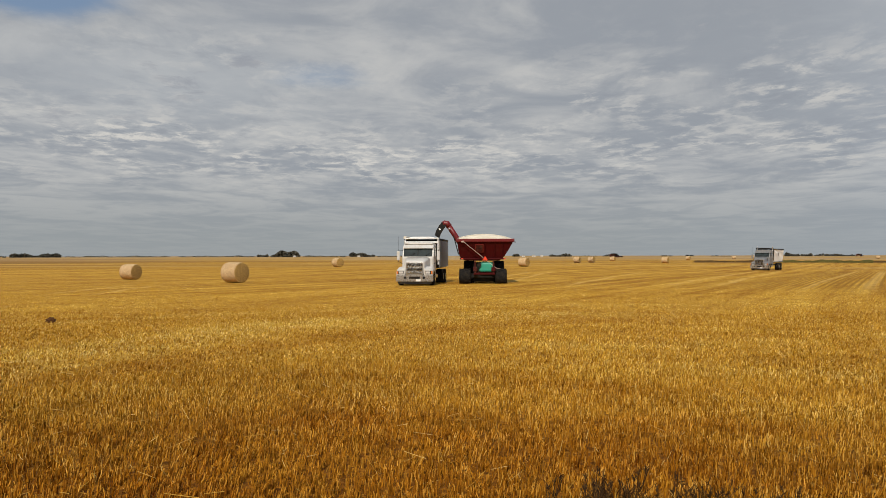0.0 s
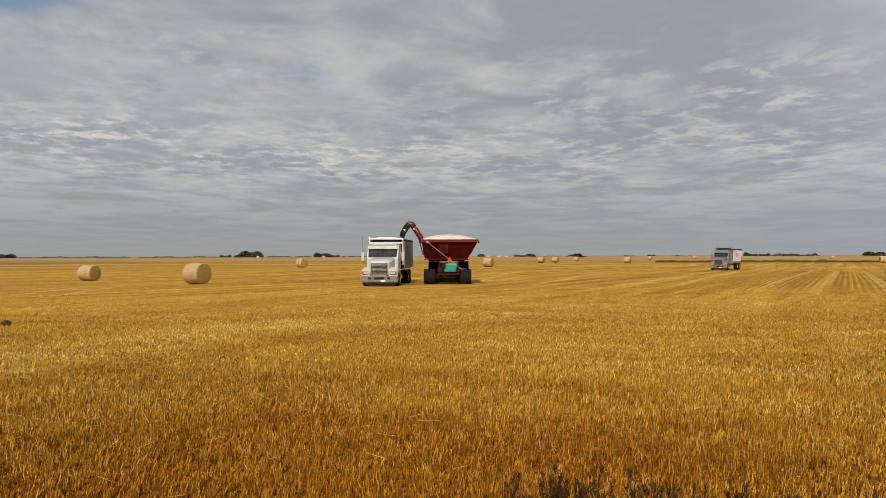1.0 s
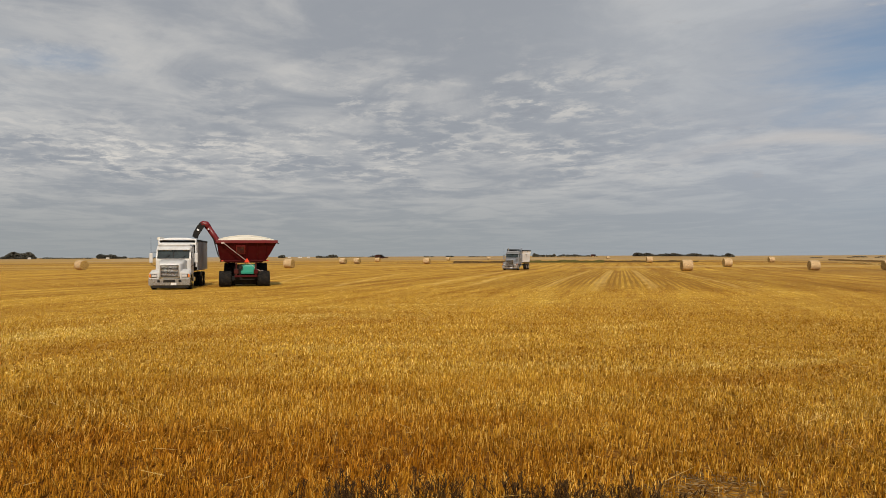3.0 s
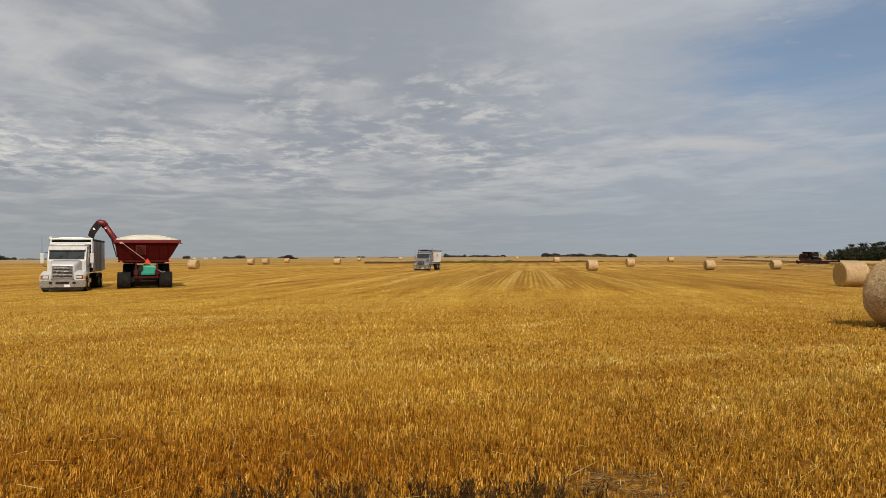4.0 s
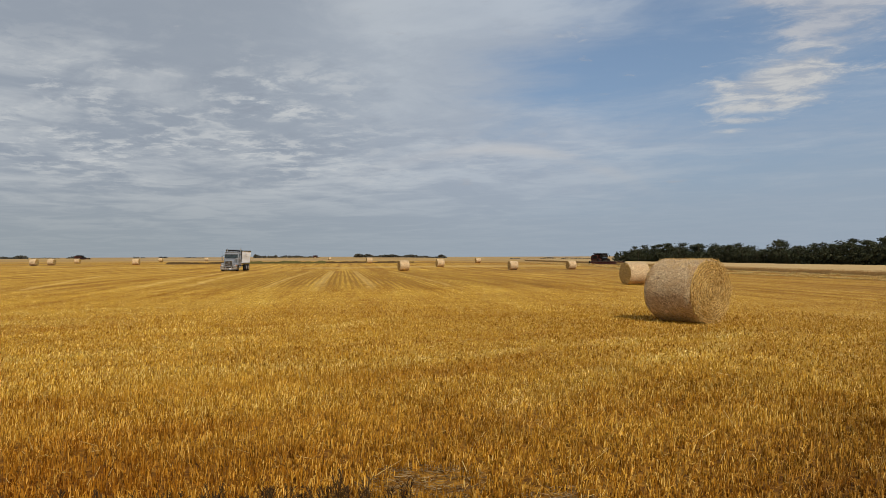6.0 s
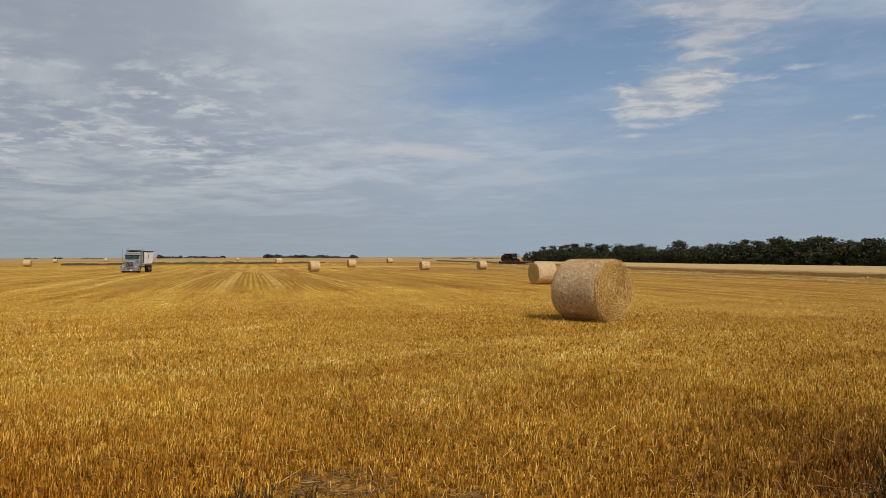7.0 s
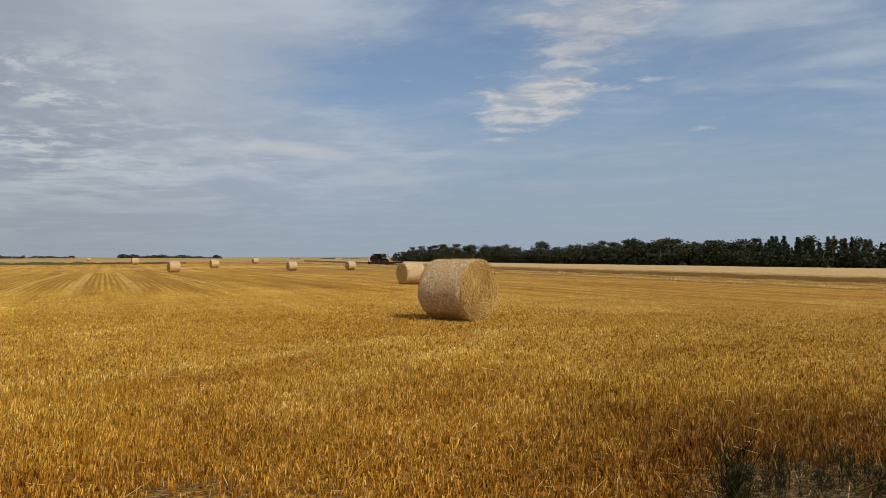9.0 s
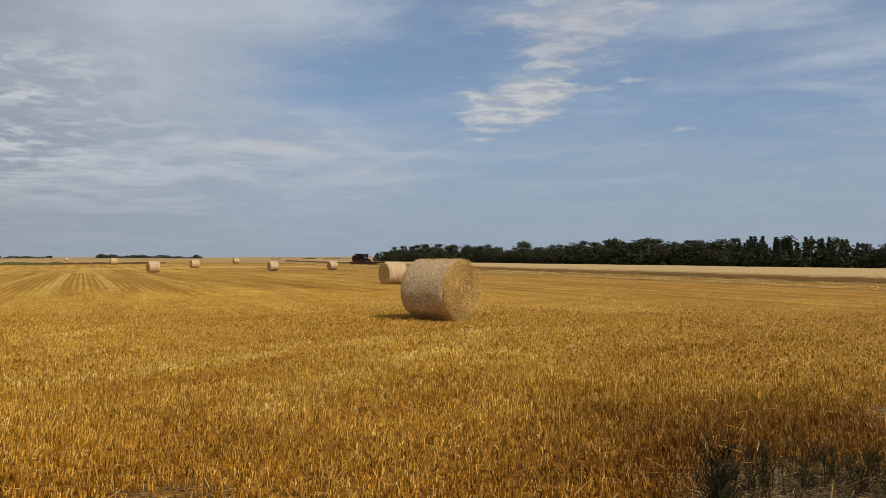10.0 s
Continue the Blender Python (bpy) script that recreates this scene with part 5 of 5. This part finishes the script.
def tree_meshes(seed, spruce):
    """A tree ten metres high: trunk with limbs, and a crown of leaf clumps with gaps."""
    rng = np.random.RandomState(seed)
    rnd = random.Random(seed)
    trunk = tube([(0, 0, -0.3), (0.1 * rnd.uniform(-1, 1), 0.1, 3), (0.25 * rnd.uniform(-1, 1), 0.2 * rnd.uniform(-1, 1), 6.5), (0.2 * rnd.uniform(-1, 1), 0, 9.3)], 0.19, 7, taper=0.22)
    pts = []
    if spruce:
        for z in np.arange(1.2, 10.0, 0.42):
            reach = (1 - z / 10.3) ** 1.05 * 3.0 * rnd.uniform(0.7, 1.15) + 0.12
            for k in range(7):
                a = rnd.uniform(0, 6.283)
                tip = Vector((math.cos(a) * reach, math.sin(a) * reach, z - 0.25 * reach))
                if reach > 0.7 and k < 3:
                    tube([(0, 0, z), tip], 0.035, 4, trunk, 0.4)
                m = 9
                f = rng.uniform(0.15, 1.05, m)[:, None]
                pts.append(np.array([[0, 0, z]]) * (1 - f) + np.array([tip]) * f + rng.normal(0, 0.13, (m, 3)))
        size = 0.19
    else:
        for k in range(rnd.randint(17, 22)):
            z = rnd.uniform(0.9, 9.6)
            reach = 3.1 * math.sin(min(1.0, (z + 0.6) / 10.4) * math.pi) ** 0.6 * rnd.uniform(0.35, 1.0)
            a = rnd.uniform(0, 6.283)
            c = Vector((math.cos(a) * reach, math.sin(a) * reach, z))
            tube([(0, 0, max(1.4, z - 1.5)), c * 0.5 + Vector((0, 0, z * 0.5 - 0.5)), c], 0.06, 4, trunk, 0.35)
            m = rnd.randint(30, 46)
            d = rng.normal(size=(m, 3))
            d /= np.linalg.norm(d, axis=1, keepdims=True)
            pts.append(np.array(c) + d * rng.uniform(0.25, 1.1, (m, 1)) * np.array([[1.15, 1.15, 0.9]]) * rnd.uniform(0.85, 1.55))
        size = 0.255
    p = np.concatenate(pts)
    v, q = leaf_quads(p, np.full(len(p), size), rng)
    return mesh_of("trunk", trunk, MAT_BARK), quick_mesh("crown", v, q, MAT_SPRUCE if spruce else MAT_LEAF)


def tree(m, meshes, label):
    t = thing("tree", m, label, "tree", "shelter belt trees")
    for nm, me in zip(("trunk", "crown"), meshes):
        new(nm, me).parent = t
    return t


BROAD = [tree_meshes(20 + i, False) for i in range(6)]
SPRUCE = [tree_meshes(40 + i, True) for i in range(4)]


def tree_belt():
    rnd = random.Random(7)
    # bearing, distance, height of the crowns
    line = [(51.9, 470, 7.0), (52.8, 462, 9.8), (55.5, 430, 11.2), (57.5, 415, 11.0), (59.5, 400, 11.2), (61.2, 388, 10.0), (62.0, 384, 7.5), (62.8, 378, 12.6), (63.6, 370, 9.4),
            (66.0, 355, 10.8), (68.5, 340, 12.6), (72.0, 325, 12.6), (76.0, 310, 11.8), (77.3, 306, 11.0), (78.3, 303, 12.6), (80.5, 296, 13.2),
            (84.0, 287, 12.4), (86.0, 281, 9.6), (89.0, 276, 9.0), (96.0, 270, 10.0)]
    b = 51.9
    while b < 96:
        i = max(k for k, r in enumerate(line[:-1]) if r[0] <= b)
        f = (b - line[i][0]) / (line[i + 1][0] - line[i][0])
        d = line[i][1] * (1 - f) + line[i + 1][1] * f
        h = line[i][2] * (1 - f) + line[i + 1][2] * f
        for row in range(4):
            dd = d + row * 4.5 + rnd.uniform(-2, 2)
            x, y = bearing_point(b + rnd.uniform(-0.3, 0.3), dd)
            spruce = 77.5 < b < 85.8 and rnd.random() < 0.85
            k = h / 11 * (rnd.uniform(0.74, 1.06) if spruce else rnd.uniform(0.66, 1.08)) * (0.90 if row == 0 else 1.0)
            wide = rnd.uniform(0.8, 1.2) if spruce else rnd.uniform(1.2, 1.9)
            m = pose(x, y, height(x, y), 0, 0, rnd.uniform(0, 360)) @ Matrix.Diagonal((k * wide, k * wide * rnd.uniform(0.85, 1.1), k, 1))
            tree(m, rnd.choice(SPRUCE if spruce else BROAD), "dark narrow spruce in the shelter belt" if spruce else "dark green leafy tree in the shelter belt")
        b += math.degrees(3.2 / d)
    # brush under the trees
    rng = np.random.RandomState(3)
    bb = rng.uniform(51.6, 96, 20000)
    dd = np.interp(bb, [r[0] for r in line], [r[1] for r in line]) + rng.uniform(-4, 9, 20000)
    x, y = np.sin(np.radians(bb)) * dd, np.cos(np.radians(bb)) * dd
    p = np.stack([x, y, lie(x, y) + rng.uniform(0, 1, 20000) ** 1.2 * (5.6 + 0.9 * np.sin(bb * 9) + 0.6 * np.sin(bb * 23))], 1)
    v, q = leaf_quads(p, np.full(20000, 0.5), rng)
    tagged(new("brush", quick_mesh("brush", v, q, MAT_LEAF)), "dark brush below the shelter belt", "bushes", kind="stuff")


tree_belt()


def grove(b0, b1, dist, tall, label, spiky=0.0, seed=0):
    """A far-off wood or hedge, too small to part into trees."""
    rng = np.random.RandomState(seed + int(dist) + int(b0 * 10))
    wide = radians(b1 - b0) * dist
    n = int(max(60, wide * tall * 2.2))
    f = rng.uniform(0, 1, n)
    crown = 0.62 + 0.25 * np.sin(f * wide / 9 + seed) + 0.18 * np.sin(f * wide / 3.7 + 2 * seed)
    ends = np.clip(np.minimum(f, 1 - f) * 7 + 0.45, 0, 1)
    z = rng.uniform(0, 1, n) ** 0.8 * tall * np.clip(crown, 0.25, 1) * ends
    d = dist + rng.uniform(-6, 6, n)
    b = np.radians(b0 + (b1 - b0) * f)
    x, y = np.sin(b) * d, np.cos(b) * d
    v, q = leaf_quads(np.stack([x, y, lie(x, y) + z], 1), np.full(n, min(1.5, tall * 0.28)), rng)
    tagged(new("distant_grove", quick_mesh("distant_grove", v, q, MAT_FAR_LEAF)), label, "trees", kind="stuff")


for i, (b0, b1, tall) in enumerate([
        (-36, -30.2, 3.0), (-30.0, -27.0, 7.0), (-27.0, -20.0, 2.6), (-19.5, -14.0, 2.6), (-13.9, -13.1, 7.5), (-12.9, -10.8, 11.0), (-10.6, -7.3, 2.6),
        (-7.1, -5.2, 8.0), (-5.0, -2.0, 2.6), (5.3, 5.8, 6.0), (8.1, 9.7, 5.0), (9.9, 11.6, 1.8), (12.0, 13.2, 3.6), (16.2, 17.0, 2.4),
        (17.9, 18.5, 3.0), (19.6, 21.0, 2.2), (24.5, 25.4, 8.0), (25.5, 26.2, 6.5), (26.3, 28.8, 4.0), (31.9, 34.0, 6.6), (34.0, 36.8, 5.4),
        (36.8, 38.3, 4.0), (38.3, 38.9, 7.5), (43.8, 44.5, 2.6), (46.0, 47.2, 2.6), (47.6, 50.4, 2.2)]):
    grove(b0, b1, 1250 + 37 * (i % 5), tall, "low bluish tree line on the horizon" if tall < 5 else "far farmstead trees on the horizon", seed=i)


def slough(b0, b1, d0, d1, tall, n, mat, label, seed):
    """Rank grass left standing in a wet hollow."""
    rng = np.random.RandomState(seed)
    b = np.radians(rng.uniform(b0, b1, n))
    d = rng.uniform(d0, d1, n)
    x, y = np.sin(b) * d, np.cos(b) * d
    keep = np.sin(np.degrees(b) * 4 + seed) + np.sin(np.degrees(b) * 1.7) + rng.uniform(-1.6, 1.6, n) > -1.0
    x, y = x[keep], y[keep]
    base = np.stack([x, y, lie(x, y)], 1)
    k = len(x)
    hh = tall * rng.uniform(0.5, 1.15, k) * (0.66 + 0.3 * np.sin(np.degrees(b[keep]) * 2.3 + seed) + 0.2 * np.sin(np.degrees(b[keep]) * 7.1))
    tip = base + np.stack([rng.normal(0, 0.2, k), rng.normal(0, 0.2, k), hh], 1)
    v, q = spikes(base, tip, rng.uniform(0.05, 0.12, k))
    tagged(new("slough_grass", quick_mesh("slough_grass", v, q, mat)), label, "tall grass", kind="stuff")


slough(18.5, 24.2, 215, 262, 0.32, 11000, MAT_DRY_SCRUB, "brown rank grass in a low strip across the stubble", 1)
slough(23.8, 29.8, 210, 258, 0.54, 20000, MAT_SCRUB, "dull green rank grass in a low strip across the stubble", 2)
slough(29.4, 36.5, 222, 268, 0.34, 11000, MAT_DRY_SCRUB, "brown rank grass in a low strip across the stubble", 3)


# ---- far farm buildings ----
def shed(b, dist, wide, deep, tall):
    x, y = bearing_point(b, dist)
    t = thing("farm_shed", pose(x, y, height(x, y), 0, 0, -b), "small white farm shed far off on the horizon", "shed", "farm sheds")
    part("wall", block((wide, deep, tall), (0, 0, tall / 2), 0.05), MAT_SHED, t)
    part("roof", slab([(-wide / 2 - 0.3, tall), (wide / 2 + 0.3, tall), (0, tall + wide * 0.22)], deep + 0.6, "xz", -deep / 2 - 0.3), MAT_ROOF, t, "dull roof")
    part("door", block((wide * 0.35, 0.1, tall * 0.7), (0, -deep / 2 - 0.05, tall * 0.35), 0.02), MAT_GREY_BOX, t)


for b, d, w, h in ((6.1, 1180, 4.5, 2.0), (6.9, 1190, 5.5, 2.0), (7.5, 1200, 4, 2.2), (-11.2, 1200, 4, 2.2), (-6.4, 1200, 4.5, 2.0)):
    shed(b, d, w, 8, h)


# ---- combines ----
def combine(m, label):
    """It faces its own -y; the header's knife lies at y = 0."""
    t = thing("combine_harvester", m, label, "combine", "combines")
    hd = part("header", slab([(0.0, 0.25), (0.5, 0.15), (1.3, 0.3), (1.45, 1.15), (1.3, 1.2), (1.15, 0.6)], 11.6, "yz", -5.8, 0.02), MAT_MAROON, t, "wide dark header")
    for s in (-1, 1):
        part("end_shield", slab([(-0.5, 0.2), (1.4, 0.2), (1.4, 1.3), (0.4, 1.25)], 0.12, "yz", s * 5.85 - 0.06, 0.02), MAT_SOOT, hd, "black end shield")
    reel = part("reel", drum(0.09, 11.4, (0, 0.35, 1.05), (0, 90, 0), 10), MAT_SOOT, hd, "black bat reel")
    for k in range(6):
        a = k * math.pi / 3
        part("bat", block((11.3, 0.05, 0.10), (0, 0.35 + 0.52 * math.cos(a), 1.05 + 0.52 * math.sin(a)), 0.01, (math.degrees(a), 0, 0)), MAT_SOOT, reel)
    part("feeder_house", loft([[(-0.7, 1.3, 0.5), (0.7, 1.3, 0.5), (0.7, 1.3, 1.1), (-0.7, 1.3, 1.1)], [(-0.7, 3.2, 1.3), (0.7, 3.2, 1.3), (0.7, 3.2, 2.0), (-0.7, 3.2, 2.0)]]), MAT_SOOT, t)
    body = [(3.0, 1.2), (2.9, 2.0), (4.2, 2.2), (4.2, 3.4), (8.6, 3.4), (9.4, 2.7), (9.6, 1.5), (8.0, 1.0)]
    bd = part("body", slab(body, 3.4, "yz", -1.7, 0.08), MAT_MAROON, t, "dusty dark maroon body")
    part("side_panel", block((0.04, 3.2, 1.0), (-1.73, 6.2, 2.5), 0.03), MAT_SOOT, bd), part("side_panel", block((0.04, 3.2, 1.0), (1.73, 6.2, 2.5), 0.03), MAT_SOOT, bd)
    cab = part("cab", slab([(2.55, 2.0), (2.2, 2.9), (2.4, 3.55), (4.1, 3.6), (4.15, 2.0)], 1.9, "yz", -0.95, 0.08), MAT_SOOT, t, "dark glazed cab")
    part("windscreen", block((1.7, 0.04, 1.15), (0, 2.33, 2.75), 0.03, (-18, 0, 0)), MAT_GLASS, cab, "dark tinted windscreen")
    for s in (-1, 1):
        part("work_lamp", block((0.3, 0.08, 0.12), (s * 0.8, 2.12, 3.66), 0.02), MAT_LAMP, cab, "roof work lamp")
        part("cab_mirror", block((0.25, 0.06, 0.5), (s * 1.5, 2.3, 3.0), 0.03), MAT_SOOT, cab, "side mirror")
    part("ladder", block((0.5, 0.5, 1.4), (1.35, 2.7, 1.4), 0.03), MAT_SOOT, t, "black access steps")
    part("cab_roof", block((2.6, 2.1, 0.22), (0, 3.2, 3.66), 0.06), MAT_SOOT, cab, "black cab roof")
    part("grain_tank", loft([[(-1.3, 4.3, 3.4), (1.3, 4.3, 3.4), (1.3, 7.4, 3.4), (-1.3, 7.4, 3.4)], [(-1.65, 3.9, 3.95), (1.65, 3.9, 3.95), (1.65, 7.8, 3.95), (-1.65, 7.8, 3.95)]]), MAT_SOOT, t, "flared black grain tank")
    part("unloading_auger", tube([(1.55, 4.6, 3.3), (1.75, 5.2, 3.5), (1.75, 10.4, 3.45)], 0.17, 10), MAT_MAROON, t, "folded unloading auger")
    for s in (-1, 1):
        wheel(t, s * 1.65, 3.6, 0.95, 0.7, MAT_MAROON, 16)
        wheel(t, s * 1.35, 8.4, 0.65, 0.45, MAT_MAROON, 14)
    return t


def combine_at(b, d, turn, label):
    x, y = bearing_point(b, d)
    combine(pose(x, y, height(x, y), 0, 0, turn) @ Matrix.Diagonal((1.02, 1.0, 0.92, 1)), label)


combine_at(51.1, 243, -26, "dark red combine with wide header cutting the standing wheat")
combine_at(13.2, 700, 40, "far red combine working along the horizon")
combine_at(29.3, 1150, 60, "far dark red combine beyond the rank grass")


# ---- weeds at the field's edge ----
def weed_mesh(name, seed, tall, stems, leafy, mat, stem=0.0032, reach=1.0):
    rng = np.random.RandomState(seed)
    bases, tips, rads = [], [], []
    for k in range(stems):
        a, lean = rng.uniform(0, 6.283), abs(rng.normal(0, 0.22))
        foot = np.array([rng.normal(0, 0.03), rng.normal(0, 0.03), -0.01])
        h = tall * rng.uniform(0.55, 1.0)
        way = np.array([math.cos(a) * math.sin(lean), math.sin(a) * math.sin(lean), math.cos(lean)])
        bend = np.array([rng.normal(0, 0.08), rng.normal(0, 0.08), 0])
        mid, top = foot + way * h * 0.5, foot + way * h + bend * h
        bases += [foot, mid]
        tips += [mid, top]
        rads += [stem, stem * 0.85]
        for j in range(leafy):
            f = rng.uniform(0.25, 1.0)
            at = mid * (1 - f) + top * f if f > 0.5 else foot * (1 - f) + top * f
            b = rng.uniform(0, 6.283)
            ln = rng.uniform(0.05, 0.17) * (1.3 - f) * reach
            bases.append(at)
            tips.append(at + np.array([math.cos(b) * ln, math.sin(b) * ln, ln * rng.uniform(0.6, 2.2)]))
            rads.append(rng.uniform(0.0018, 0.0042) * (1 + 0.5 * (reach < 1)))
    v, q = stalks(np.array(bases), np.array(tips), np.array(rads), 0.35)
    return quick_mesh(name, v, q, mat)


def weeds():
    rnd = random.Random(11)
    dark = [weed_mesh("weed", 60 + i, 0.33, 3 + i, 9, MAT_WEED, 0.0055, 0.42) for i in range(5)]
    green = [weed_mesh("weed", 80 + i, 0.50, 3 + i, 9, MAT_GREEN_WEED) for i in range(5)]
    for k in range(120):
        c = rnd.choice((9, 12, 14, 17, 20, 23, 26, 28, 31, 33, 35))
        x, y = bearing_point(rnd.gauss(c, 1.6), rnd.uniform(5.2, 6.2))
        ob = new("weed", rnd.choice(dark))
        g = rnd.uniform(0.5, 1.05)
        ob.matrix_world = pose(x, y, height(x, y), 0, 0, rnd.uniform(0, 360)) @ Matrix.Diagonal((g, g, g, 1))
        tagged(ob, "dead dark brown weed standing in the stubble", "weed", "weeds at the field edge")
    for k in range(130):
        # clumps, with a chaff-strewn gap between them
        c, dist, spread = rnd.choice(((77.5, 6.7, 1.1), (79.5, 7.3, 1.4), (84.5, 7.6, 1.6), (87.5, 7.5, 1.5), (89.5, 6.8, 1.4), (82.5, 8.0, 1.8), (77.0, 5.9, 0.9), (86.5, 6.3, 0.8)))
        x, y = bearing_point(rnd.gauss(c, spread), rnd.gauss(dist, 0.22))
        g = rnd.uniform(0.35, 0.80)
        if k < 5:
            x, y, g = *bearing_point(76.3 + rnd.uniform(-0.5, 0.5), 6.4 + rnd.uniform(-0.15, 0.15)), rnd.uniform(1.1, 1.4)
        ob = new("weed", rnd.choice(green if k % 4 else dark))
        ob.matrix_world = pose(x, y, height(x, y), 0, 0, rnd.uniform(0, 360)) @ Matrix.Diagonal((g, g, g, 1))
        tagged(ob, "wispy dark green weed at the field's edge", "weed", "weeds at the field edge")
    tall_dry = [weed_mesh("dry_grass", 95 + i, 0.55, 3, 3, MAT_LOOSE) for i in range(3)]
    # lone stems further out, near the large bale
    for b, d in ((51.5, 24.5), (52.4, 25.5), (50.6, 26), (53.2, 24), (68, 31), (70, 33), (81, 27), (83.5, 30), (76, 34), (60, 36)):
        x, y = bearing_point(b, d)
        ob = new("dry_grass", rnd.choice(tall_dry))
        ob.matrix_world = pose(x, y, height(x, y), 0, 0, rnd.uniform(0, 360)) @ Matrix.Diagonal((2.0, 2.0, 1.2, 1))
        tagged(ob, "thin dry grass stems sticking up from the stubble", "grass", "weeds at the field edge")
    # low dark grass under the green weeds
    rng = np.random.RandomState(9)
    n = 5000
    b, d = np.radians(rng.uniform(75, 95, n)), rng.uniform(5.6, 8.4, n)
    x, y = np.sin(b) * d, np.cos(b) * d
    keep = (np.sin(x * 4.1 + 1) * np.cos(y * 4.7) + rng.normal(0, 0.25, n) + (6.9 - d) * 0.5) > 0.35
    x, y = x[keep], y[keep]
    base = np.stack([x, y, lie(x, y)], 1)
    tip = base + np.stack([rng.normal(0, 0.05, len(x)), rng.normal(0, 0.05, len(x)), rng.uniform(0.03, 0.12, len(x))], 1)
    v, q = stalks(base, tip, rng.uniform(0.002, 0.004, len(x)), 0.25)
    tagged(new("edge_grass", quick_mesh("edge_grass", v, q, MAT_GREEN_WEED)), "low dark green grass at the field's edge", "grass", kind="stuff")


weeds()


# ---- a clod on the stubble ----
def soil_clod(b, d, size):
    bm = bmesh.new()
    bmesh.ops.create_icosphere(bm, subdivisions=3, radius=size)
    for v in bm.verts:
        v.co *= 1 + 0.45 * noise.noise(v.co * (2.2 / size))
        v.co.z *= 0.75
    x, y = bearing_point(b, d)
    ob = new("soil_clod", mesh_of("soil_clod", bm, MAT_CLOD))
    ob.matrix_world = pose(x, y, height(x, y) + size * 0.5, 0, 0, 30)
    tagged(ob, "dark reddish clod of dry soil lying on stubble", "clod")


soil_clod(-27.6, 25.2, 0.13)
